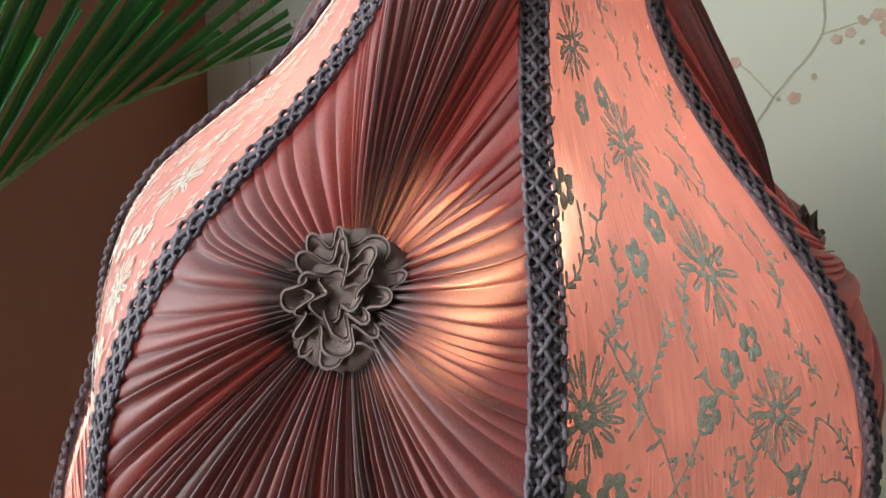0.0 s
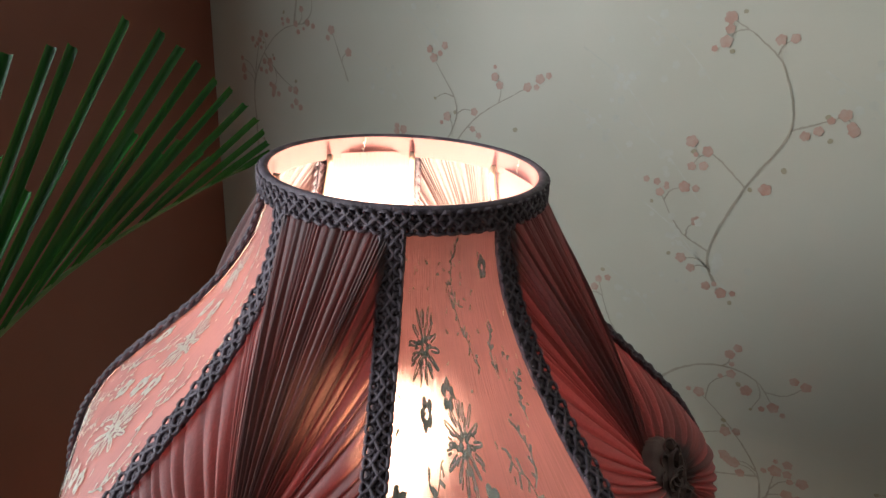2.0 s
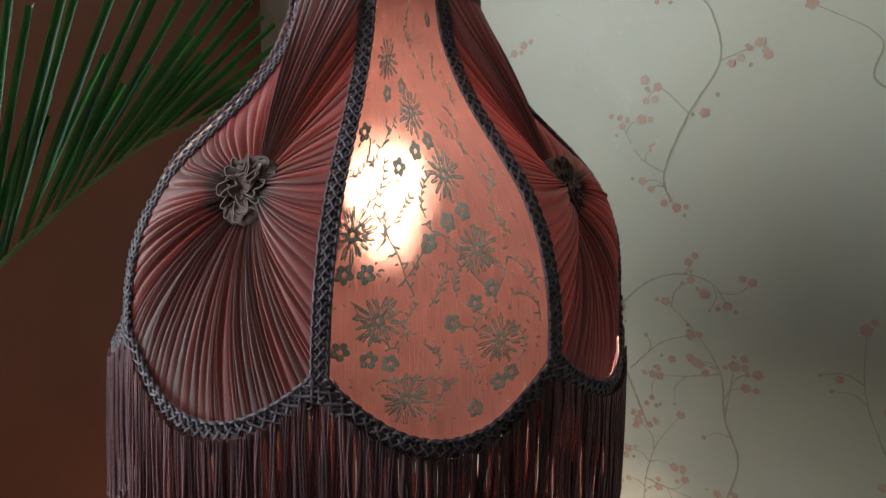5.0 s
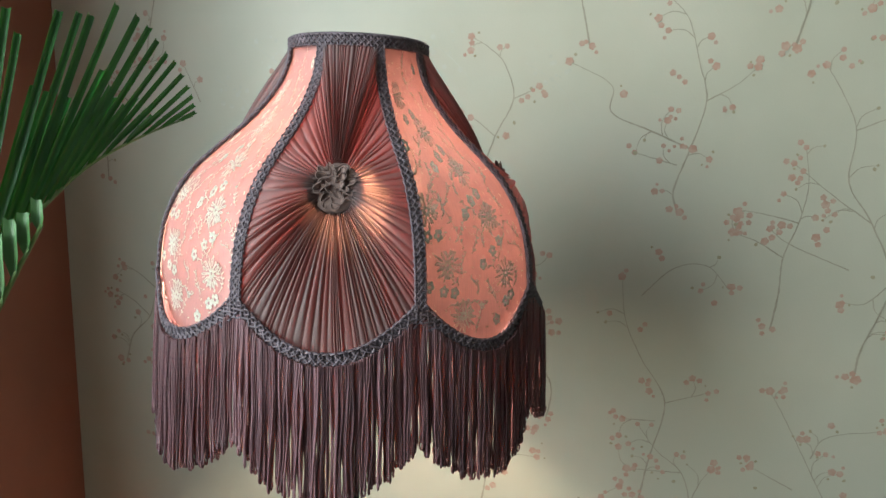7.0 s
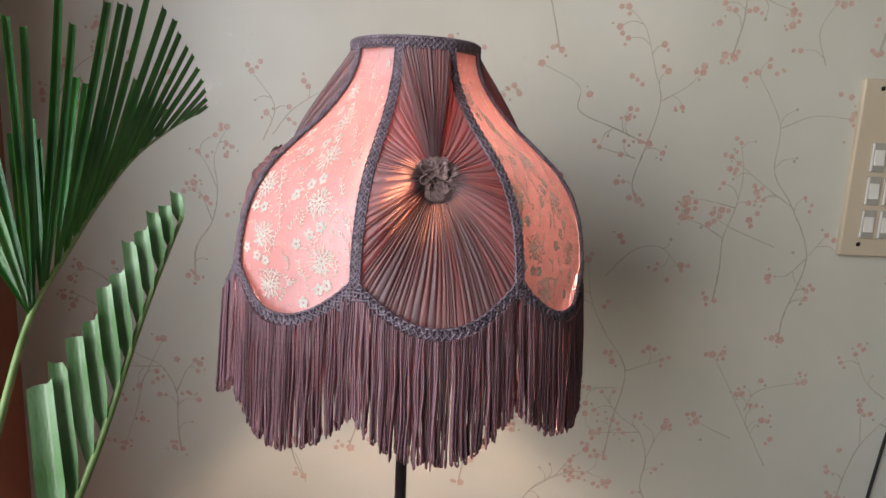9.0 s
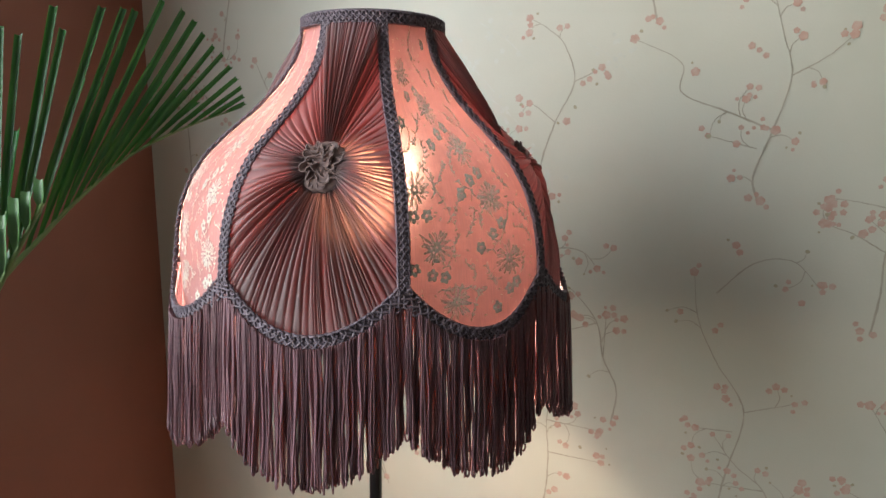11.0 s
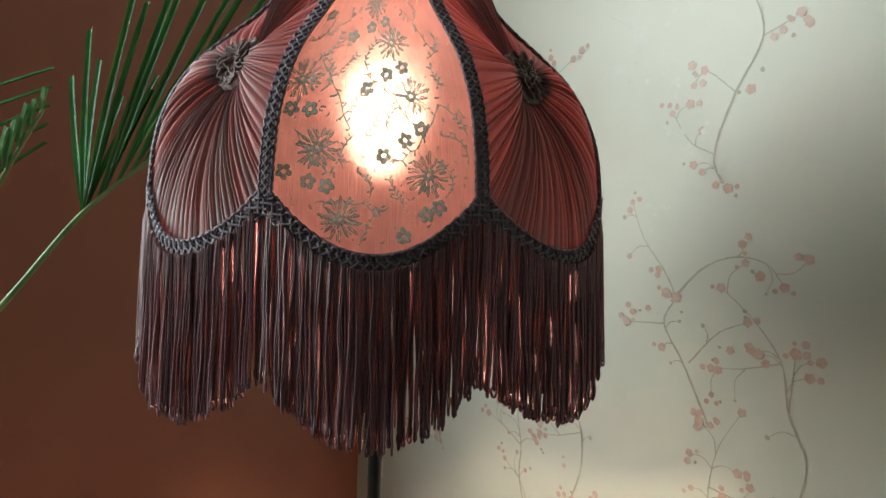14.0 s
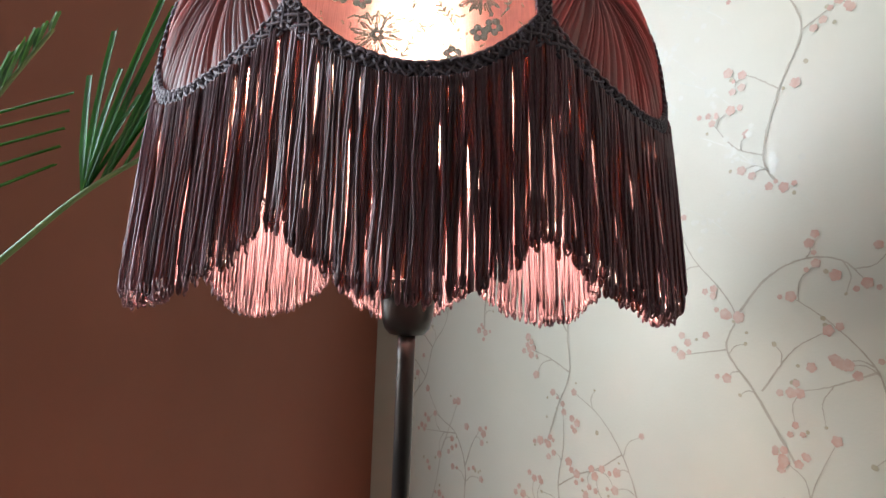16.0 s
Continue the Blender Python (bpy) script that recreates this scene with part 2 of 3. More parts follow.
def lathe(name, profile, material, sides=32):
    v, f = [], []
    for r, z in profile:
        for k in range(sides):
            a = 2 * math.pi * k / sides
            v.append((r * math.cos(a), r * math.sin(a), z))
    for i in range(len(profile) - 1):
        for k in range(sides):
            k2 = (k + 1) % sides
            f.append((i * sides + k, i * sides + k2, (i + 1) * sides + k2, (i + 1) * sides + k))
    f.append(tuple(range(sides))[::-1])
    f.append(tuple((len(profile) - 1) * sides + k for k in range(sides)))
    return mesh_from(name, v, f, material)


def spline(pts, n):
    """n points of a smooth curve through pts."""
    p = [Vector(q) for q in pts]
    p = [2 * p[0] - p[1], *p, 2 * p[-1] - p[-2]]
    out = []
    segs = len(p) - 3
    for i in range(n):
        s = i / (n - 1) * segs
        k = min(int(s), segs - 1)
        t = s - k
        a, b, c, d = p[k:k + 4]
        out.append(0.5 * ((2 * b) + (c - a) * t + (2 * a - 5 * b + 4 * c - d) * t * t + (3 * b - a - 3 * c + d) * t ** 3))
    return out


# ---- the room ----
WY, WX, RX, RY, TOP = 0.504, -0.832, 3.6, -4.0, 2.7
back = tagged(box("wall_back", (WX - 0.16, WY, 0), (RX + 0.16, WY + 0.16, TOP), WALLPAPER), "cream wallpaper with pink blossom branches", "wall", kind="structure")
left = tagged(new("wall_left"), "dark brown glossy painted wall with a window opening", "wall", kind="structure")
for lo, hi in (((WX - 0.16, -0.40, 0), (WX, WY, TOP)), ((WX - 0.16, RY, 0), (WX, -2.7, TOP)),
               ((WX - 0.16, -2.7, 0), (WX, -0.40, 0.85)), ((WX - 0.16, -2.7, 2.58), (WX, -0.40, TOP))):
    box("panel", lo, hi, BROWN, left)
tagged(box("wall_right", (RX, RY, 0), (RX + 0.16, WY, TOP), PLAIN), "plain dark tan painted wall", "wall", kind="structure")
tagged(box("wall_rear", (WX - 0.16, RY - 0.16, 0), (RX + 0.16, RY, TOP), PLAIN), "plain dark tan painted wall", "wall", kind="structure")
tagged(box("floor", (WX - 0.16, RY - 0.16, -0.1), (RX + 0.16, WY + 0.16, 0), FLOOR), "plain stone floor", "floor", kind="structure")
tagged(box("ceiling", (WX - 0.16, RY - 0.16, TOP), (RX + 0.16, WY + 0.16, TOP + 0.1), CEIL), "plain greyish painted ceiling", "ceiling", kind="structure")

# ---- the print on the wallpaper ----
rng = random.Random(5)
twigs, petals, buds, pearls = Soup(), Soup(), Soup(), Soup()
PY = WY - 0.0006


def wp(x, z, lift=0.0):
    return Vector((x, PY - lift, z))


def blot(soup, x, z, r, lift=0.0, n=13, lobes=5):
    a0 = rng.random() * 6.3
    lift += rng.random() * 0.0003
    pts = []
    for k in range(n * 2):
        a = math.pi * k / n
        q = r * (0.78 + 0.2 * abs(math.sin(lobes * (a + a0) / 2)) + rng.uniform(-0.07, 0.07))
        pts.append(wp(x + q * math.cos(a), z + q * math.sin(a), lift))
    soup.fan(pts, wp(x, z, lift))


def blossom(x, z, big=1.0):
    blot(petals, x, z, rng.uniform(0.0045, 0.0078) * big, 0.0004)
    for _ in range(rng.randint(0, 2)):
        a = rng.random() * 6.3
        blot(petals, x + 0.013 * math.cos(a), z + 0.013 * math.sin(a), rng.uniform(0.003, 0.006), 0.0006)
    if rng.random() < 0.4:
        a = rng.random() * 6.3
        blot(buds, x + 0.015 * math.cos(a), z + 0.015 * math.sin(a), rng.uniform(0.002, 0.0035), 0.0005, lobes=2)


def twig(pts, w0, w1, soup=None):
    line = spline([(x, 0, z) for x, z in pts], 8 * len(pts))
    lf, rt = [], []
    for i, p in enumerate(line):
        t = line[min(i + 1, len(line) - 1)] - line[max(i - 1, 0)]
        nrm = Vector((-t.z, 0, t.x)).normalized()
        w = (w0 + (w1 - w0) * i / (len(line) - 1)) * rng.uniform(0.75, 1.25) / 2
        jit = nrm * rng.uniform(-0.0004, 0.0004)
        a, b = p + nrm * w + jit, p - nrm * w + jit
        lf.append(wp(a.x, a.z, 0.0002))
        rt.append(wp(b.x, b.z, 0.0002))
    (soup or twigs).strip(lf, rt)


def branch(pts, w=0.0034):
    """A printed branch along pts (x, z), with side sprigs, buds and blossoms."""
    main = len(pts) > 4
    twig(pts, w if main else 0.0024, 0.001)
    line = spline([(x, 0, z) for x, z in pts], 30)
    length = sum((line[i + 1] - line[i]).length for i in range(29))
    for _ in range(int(length / 0.045)):
        i = rng.randint(3, 28)
        p, t = line[i], (line[i + 1] - line[i - 1]).normalized()
        side = rng.choice((-1, 1))
        a = math.atan2(t.z, t.x) + side * rng.uniform(0.5, 1.1)
        q = rng.uniform(0.018, 0.05)
        mid_ = (p.x + 0.5 * q * math.cos(a), p.z + 0.5 * q * math.sin(a))
        tip = (p.x + q * math.cos(a + side * 0.35), p.z + q * math.sin(a + side * 0.35))
        if rng.random() < 0.7:
            twig([(p.x, p.z), mid_, tip], 0.0018, 0.0008)
        if rng.random() < 0.72:
            blossom(*tip)
        else:
            blot(buds, *tip, rng.uniform(0.002, 0.004), 0.0005, lobes=2)
    blossom(*pts[-1], 1.1)
    if not main:
        blossom(pts[-1][0] + rng.uniform(-0.02, 0.02), pts[-1][1] + rng.uniform(-0.02, 0.02))
    if main:
        blossom(pts[0][0] + 0.004, pts[0][1], 1.2)
        blossom(pts[0][0] - 0.014, pts[0][1] + 0.004, 1.1)


branch([(0.423, 1.179), (0.413, 1.217), (0.434, 1.290), (0.452, 1.372), (0.435, 1.434), (0.411, 1.505), (0.374, 1.544)])
branch([(0.452, 1.372), (0.499, 1.401), (0.528, 1.430)])
branch([(0.434, 1.290), (0.364, 1.319), (0.296, 1.348), (0.292, 1.395), (0.217, 1.434)])
branch([(0.414, 1.261), (0.375, 1.271), (0.341, 1.280)])
branch([(0.746, 0.902), (0.750, 0.957), (0.779, 1.077), (0.736, 1.178), (0.692, 1.244), (0.691, 1.331), (0.660, 1.395), (0.632, 1.435)])
branch([(0.779, 1.077), (0.813, 1.125)])
branch([(0.736, 1.178), (0.673, 1.220), (0.603, 1.273)])
branch([(0.691, 1.331), (0.754, 1.357), (0.827, 1.355)])
branch([(0.779, 1.077), (0.745, 1.040), (0.709, 1.038)])
branch([(0.712, 1.096), (0.616, 1.133), (0.578, 1.159)])
branch([(0.407, 0.622), (0.418, 0.706), (0.436, 0.820), (0.386, 0.903), (0.352, 0.974), (0.339, 1.055)])
branch([(0.436, 0.820), (0.510, 0.848)])
branch([(0.376, 1.022), (0.428, 1.077), (0.484, 1.085), (0.529, 1.040)])
branch([(0.422, 0.782), (0.363, 0.779)])
branch([(0.755, 0.618), (0.692, 0.732), (0.644, 0.817), (0.614, 0.865)])
branch([(0.696, 0.744), (0.720, 0.789), (0.813, 0.813)])
branch([(0.674, 0.679), (0.597, 0.714)])
branch([(0.761, 1.453), (0.741, 1.514), (0.765, 1.567)])
branch([(-0.578, 0.749), (-0.592, 0.686), (-0.618, 0.609)])
branch([(-0.578, 0.749), (-0.530, 0.847)])
branch([(-0.231, 0.535), (-0.255, 0.600), (-0.303, 0.635)])
branch([(0.987, 0.783), (0.944, 0.818), (0.911, 0.879)])
branch([(0.089, 1.169), (0.069, 1.215), (0.092, 1.298), (0.122, 1.367), (0.103, 1.427), (0.072, 1.456), (0.040, 1.474)])
branch([(0.092, 1.298), (0.061, 1.323), (0.045, 1.331)])
branch([(0.122, 1.367), (0.148, 1.379), (0.167, 1.390)])
branch([(0.069, 1.215), (0.032, 1.233), (0.001, 1.274)])
branch([(0.093, 0.834), (0.049, 0.911), (0.013, 0.965), (0.026, 1.007), (0.007, 1.043), (-0.032, 1.089), (-0.056, 1.142)])
branch([(0.026, 1.007), (0.067, 1.055), (0.112, 1.077), (0.154, 1.072), (0.179, 1.045)])
branch([(0.013, 0.965), (-0.052, 0.955)])
branch([(0.057, 0.915), (0.096, 0.967), (0.136, 0.991)])
branch([(-0.319, 1.264), (-0.297, 1.330), (-0.341, 1.395)])
branch([(-0.301, 1.276), (-0.260, 1.326), (-0.190, 1.373)])
branch([(-0.502, 1.343), (-0.538, 1.417)])

# the paper goes on to the corner, above and below in the same manner
def stray(x, z, size=1.0):
    lean = rng.uniform(-0.5, 0.5)
    pts = [(x, z)]
    a = math.pi / 2 + lean
    for _ in range(5):
        a += rng.uniform(-0.6, 0.6)
        pts.append((pts[-1][0] + 0.06 * size * math.cos(a), pts[-1][1] + 0.065 * size * math.sin(a)))
    branch(pts)
    for k in (2, 3):
        b = a + rng.choice((-1, 1)) * rng.uniform(0.8, 1.3)
        q = pts[k]
        branch([q, (q[0] + 0.05 * math.cos(b), q[1] + 0.05 * math.sin(b)), (q[0] + 0.1 * math.cos(b), q[1] + 0.08 * math.sin(b))])


for x, z in ((-0.70, 0.78), (-0.50, 0.60), (-0.72, 1.18), (-0.46, 0.98), (-0.62, 1.42), (-0.30, 0.80), (-0.24, 0.55), (-0.14, 0.62), (0.10, 0.55),
             (0.22, 0.76), (0.22, 0.42), (0.52, 0.50), (0.60, 0.98), (0.92, 0.55), (1.0, 0.98), (0.86, 1.48), (0.58, 1.46), (0.25, 1.46), (1.2, 0.7), (1.25, 1.2)):
    stray(x, z)


def pearl_spray(x, z):
    for _ in range(13):
        a, q = rng.random() * 6.3, rng.uniform(0.0, 0.045)
        blot(pearls, x + q * math.cos(a), z + q * math.sin(a), rng.uniform(0.002, 0.0055), 0.0003)
    twig([(x - 0.05, z + 0.03), (x, z), (x + 0.05, z - 0.05)], 0.002, 0.001, pearls)


for x, z in ((-0.07, 1.40), (-0.08, 1.335), (0.0, 1.44), (0.03, 1.23), (0.0, 1.32), (0.08, 1.19), (0.0, 1.135), (0.19, 1.40), (-0.35, 1.43), (-0.42, 1.36)):
    pearl_spray(x, z)
for soup, nm, m_, lb in ((twigs, "printed_branches", TWIG, "thin grey-brown printed branches"), (petals, "printed_blossoms", PETAL, "faded pink printed blossoms"),
                         (buds, "printed_buds", BUD, "small olive printed buds"), (pearls, "pearl_print", PEARL, "pearly white printed sprays")):
    tagged(part(nm, soup.data(nm, m_, False), back, lb), kind="stuff")

# ---- the lampshade ----
# the ribs stand a little unevenly, in degrees from the side that faces -y
RIBS = (-10.5, 34.0, 75.5, 124.5, 167.0, 214.0, 259.0, 304.0, 349.5)
RIB_Z = np.array([1.04, 1.10, 1.15, 1.18, 1.205, 1.232, 1.257, 1.280, 1.304, 1.328, 1.352, 1.375, 1.43])
RIB_R = np.array([0.202, 0.204, 0.206, 0.203, 0.198, 0.187, 0.170, 0.145, 0.117, 0.095, 0.079, 0.0715, 0.070])
ZTOP, ZCUSP, DROP = 1.385, 1.152, 0.042
_fine = np.linspace(1.04, 1.43, 400)
_sm = np.interp(_fine, RIB_Z, RIB_R)
for _ in range(60):
    _sm[1:-1] = (_sm[:-2] + 2 * _sm[1:-1] + _sm[2:]) / 4


def rib_r(z):
    return float(np.interp(z, _fine, _sm))


def lamp_point(a, z, out=0.0, flat=0.7):
    """A point of the shade at a degrees from a panel's middle (the middle faces -y), with the cloth drawn flat between the ribs."""
    r = rib_r(z)
    f = flat if z > ZCUSP else flat * max(0.35, 1 - (ZCUSP - z) * 18)
    r = r * (1 - f) + f * r * math.cos(radians(22.5)) / math.cos(radians(a)) + out
    return Vector((r * math.sin(radians(a)), -r * math.cos(radians(a)), z))


def z_low(a):
    return ZCUSP - DROP * (1 - (a / 22.5) ** 2)


shade = thing("lampshade", "Victorian dome lampshade in mauve pleated chiffon and peach brocade, fringed", "lampshade", pose(0, 0, 0))


def satin_data():
    na, nv = 26, 70
    v, f, uv = [], [], []
    for i in range(nv + 1):
        for k in range(na + 1):
            a = -22.5 + 45 * k / na
            z = ZTOP + (z_low(a) - ZTOP) * i / nv
            v.append(lamp_point(a, z))
            uv.append((radians(a) * 0.2, z))
    for i in range(nv):
        for k in range(na):
            b = i * (na + 1) + k
            f.append((b, b + na + 1, b + na + 2, b + 1))
    return mesh_from("brocade_panel", v, f, SATIN, True, uv)


rs = random.Random(11)


def stitch(soup, pts, w):
    """A flat raised thread path through (a, z) pairs on the panel."""
    lf, rt = [], []
    for i, (a, z) in enumerate(pts):
        a0, z0 = pts[max(i - 1, 0)]
        a1, z1 = pts[min(i + 1, len(pts) - 1)]
        dx, dz = (a1 - a0) * 0.0033, z1 - z0
        q = math.hypot(dx, dz) or 1
        nx, nz = -dz / q * w / 2, dx / q * w / 2
        lf.append(lamp_point(a + nx / 0.0033, z + nz, 0.0010))
        rt.append(lamp_point(a - nx / 0.0033, z - nz, 0.0011))
    soup.strip(lf, rt)


def petal_fan(soup, a, z, r, n=5, hole=0.3):
    """A small stitched blossom: petals round an open eye."""
    k0 = rs.random() * 6.3
    for p in range(n):
        c = k0 + 2 * math.pi * p / n
        ca, cz = a + r * 0.62 * math.cos(c) / 0.0033, z + r * 0.62 * math.sin(c)
        ring = []
        for k in range(8):
            b = 2 * math.pi * k / 8
            q = r * 0.42 * rs.uniform(0.85, 1.12)
            ring.append(lamp_point(ca + q * math.cos(b) / 0.0033, cz + q * math.sin(b), 0.0011))
        soup.fan(ring, lamp_point(ca, cz, 0.0014))


def mum(soup, a, z, r):
    """A large open bloom: two rounds of looped petals of thread."""
    for n, r0, r1 in ((9, 0.18, 0.52), (14, 0.45, 1.0)):
        k0 = rs.random()
        for p in range(n):
            c = 2 * math.pi * (p + k0) / n
            ln_ = r1 * rs.uniform(0.8, 1.1)
            wd = 1.6 / n
            loop = []
            for k in range(9):
                s = k / 8
                rad = r * (r0 + (ln_ - r0) * math.sin(math.pi * s) ** 0.7)
                b = c + wd * (s - 0.5) * 1.6
                loop.append((a + rad * math.cos(b) / 0.0033, z + rad * math.sin(b)))
            stitch(soup, loop, 0.0009)
    petal_fan(soup, a, z, r * 0.3)
    for _ in range(34):
        c, q0 = rs.random() * 6.3, rs.uniform(0.3, 0.75)
        q1 = q0 + rs.uniform(0.15, 0.35)
        stitch(soup, [(a + r * q * math.cos(c) / 0.0033, z + r * q * math.sin(c)) for q in (q0, q1)], 0.0009)


def sprig(soup, a, z, size=0.017):
    d = rs.uniform(-0.8, 0.8) + math.pi / 2
    bend = rs.uniform(-0.6, 0.6)
    pts = []
    for k in range(7):
        s = k / 6 - 0.5
        dd = d + bend * s * 2
        pts.append((a + size * 1.3 * s * math.cos(dd) / 0.0033, z + size * 1.3 * s * math.sin(dd)))
    stitch(soup, pts, 0.0008)
    for k in range(1, 7):
        pa, pz = pts[k]
        for sd in (-1, 1):
            if rs.random() < 0.75:
                dd = d + sd * rs.uniform(0.6, 1.1)
                q = rs.uniform(0.0025, 0.0045)
                stitch(soup, [(pa, pz), (pa + q * math.cos(dd) / 0.0033, pz + q * math.sin(dd))], 0.0013)


BLOOMS = [(13.2, 1.365), (-5.0, 1.319), (-11.2, 1.314), (1.1, 1.286), (-3.3, 1.28), (-8.3, 1.271), (5.8, 1.247), (1.9, 1.241), (-2.7, 1.23), (9.8, 1.203),
          (6.3, 1.195), (1.6, 1.184), (-15.2, 1.214), (-19.2, 1.214), (-10.5, 1.162), (-14.4, 1.165), (13.7, 1.15), (11.1, 1.145), (-19.4, 1.171), (6.3, 1.13), (-18.0, 1.29)]
MUMS = [(-10.8, 1.336), (-2.5, 1.303), (3.2, 1.267), (-18.2, 1.235), (7.7, 1.226), (-12.8, 1.188), (11.5, 1.172), (-7.3, 1.14)]
SPRIGS = [(2.9, 1.377), (0.4, 1.355), (10.7, 1.332), (15.4, 1.317), (12.4, 1.297), (15.8, 1.265), (14.0, 1.241), (17.9, 1.212), (-17.2, 1.27), (-12.8, 1.26), (-8.6, 1.247),
          (-11.5, 1.238), (-5.9, 1.217), (-0.7, 1.204), (-1.4, 1.166), (-7.5, 1.186), (4.7, 1.158), (18.6, 1.195), (-1.5, 1.135), (16.5, 1.17), (-3.5, 1.256), (2.5, 1.21)]


def embroidery_data():
    soup = Soup()
    for a, z in BLOOMS:
        petal_fan(soup, a, z, 0.0058)
    for a, z in MUMS:
        mum(soup, a, z, 0.0155)
    for a, z in SPRIGS:
        sprig(soup, a, z, rs.uniform(0.016, 0.024))
    for a0, z0, a1, z1 in ((-16, 1.255, -6, 1.20), (-4, 1.24, 8, 1.205), (3, 1.18, 14, 1.22), (-13, 1.15, 2, 1.145), (6, 1.30, 15, 1.26), (-8, 1.30, -16, 1.27), (-2, 1.36, 6, 1.325), (-18, 1.20, -9, 1.17)):
        bow = rs.uniform(-0.012, 0.012)
        vine = [(a0 + (a1 - a0) * k / 12, z0 + (z1 - z0) * k / 12 + bow * math.sin(math.pi * k / 12) + 0.0015 * math.sin(k * 1.7)) for k in range(13)]
        stitch(soup, vine, 0.0008)
        for k in range(1, 13):
            va, vz = vine[k]
            dd, q = rs.random() * 6.3, rs.uniform(0.003, 0.005)
            stitch(soup, [(va, vz), (va + q * math.cos(dd) / 0.0033, vz + q * math.sin(dd))], 0.0014)
    for _ in range(230):
        z = rs.uniform(1.125, 1.372)
        a = rs.uniform(-21, 21)
        if z < z_low(a) + 0.008:
            continue
        dd, q = rs.random() * 6.3, rs.uniform(0.0015, 0.004)
        stitch(soup, [(a, z), (a + 0.5 * q * math.cos(dd + 0.3) / 0.0033, z + 0.5 * q * math.sin(dd + 0.3)), (a + q * math.cos(dd) / 0.0033, z + q * math.sin(dd))], rs.uniform(0.0005, 0.0013))
    return soup.data("embroidery", THREAD, False)


def pleat_data():
    """Chiffon gathered from the panel's edge to one point, in many uneven folds."""
    rp = random.Random(3)
    edge = []  # stretches of the outline, with the number of folds in each
    top = [(a, ZTOP) for a in np.linspace(-22.5, 22.5, 60)]
    right = [(22.5, z) for z in np.linspace(ZTOP, ZCUSP, 90)]
    low = [(a, z_low(a)) for a in np.linspace(22.5, -22.5, 90)]
    lft = [(-22.5, z) for z in np.linspace(ZCUSP, ZTOP, 90)]
    for line, n in ((top, 20), (right, 34), (low, 36), (lft, 34)):
        pts = [lamp_point(a, z, 0.001, 0.0) for a, z in line]
        acc = [0.0]
        for i in range(len(pts) - 1):
            acc.append(acc[-1] + (pts[i + 1] - pts[i]).length)
        widths = [rp.choice((rp.uniform(0.35, 0.7), rp.uniform(0.8, 2.0))) for _ in range(n)]
        tot = sum(widths)
        at = 0.0
        for w in widths:
            deep, thick = rp.uniform(0.5, 1.25), rp.uniform(0.0, 1.0)
            if n == 20:
                thick = 0.6 + 0.4 * thick
            elif n == 36:
                thick = 0.35 + 0.65 * thick
            else:
                thick *= 0.6
            for k in range(9):
                s = (at + w * k / 9) / tot * acc[-1]
                j = min(int(np.searchsorted(acc, s, side="right")) - 1, len(pts) - 2)
                q = (s - acc[j]) / max(acc[j + 1] - acc[j], 1e-9)
                p = pts[j].lerp(pts[j + 1], q)
                x = k / 9
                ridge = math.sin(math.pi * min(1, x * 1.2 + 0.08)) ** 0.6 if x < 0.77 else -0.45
                # fold value: cloth thickness, plus 0.35 that puts shade into the creases
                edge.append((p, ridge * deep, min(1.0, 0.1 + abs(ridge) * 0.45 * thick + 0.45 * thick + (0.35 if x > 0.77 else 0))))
            at += w
    c = Vector((0, -0.1535, 1.249))
    nrm = Vector((0, -0.88, 0.47)).normalized()
    steps = [0.0, 0.06, 0.12, 0.19, 0.27, 0.36, 0.46, 0.56, 0.66, 0.76, 0.86, 0.94, 1.0]
    v, f, uv, fold = [], [], [], []
    m = len(edge)
    for i, s in enumerate(steps):
        for k, (p, rdg, th) in enumerate(edge):
            q = c.lerp(p, s)
            out = Vector((q.x, q.y, 0)).normalized()
            n2 = (nrm * (1 - s) + out * s).normalized()
            bulge = (0.013 if p.z < 1.27 else 0.011 - 0.0095 * min(1.0, (p.z - 1.27) / 0.08)) * 4 * s * (1 - s)
            amp = 0.0042 * (0.25 + 0.75 * math.sin(math.pi * min(1, s * 1.0 + 0.12)) ** 0.8) * min(1.0, 0.25 + s * 2.2)
            v.append(q + n2 * (bulge + amp * rdg * (0.9 + 0.2 * math.sin(k * 0.37 + s * 5))))
            uv.append((k * 0.0012, s * 0.12))
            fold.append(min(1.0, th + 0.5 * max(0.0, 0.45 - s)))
    for i in range(len(steps) - 1):
        for k in range(m):
            k2 = (k + 1) % m
            f.append((i * m + k, (i + 1) * m + k, (i + 1) * m + k2, i * m + k2))
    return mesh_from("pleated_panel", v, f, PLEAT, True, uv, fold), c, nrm


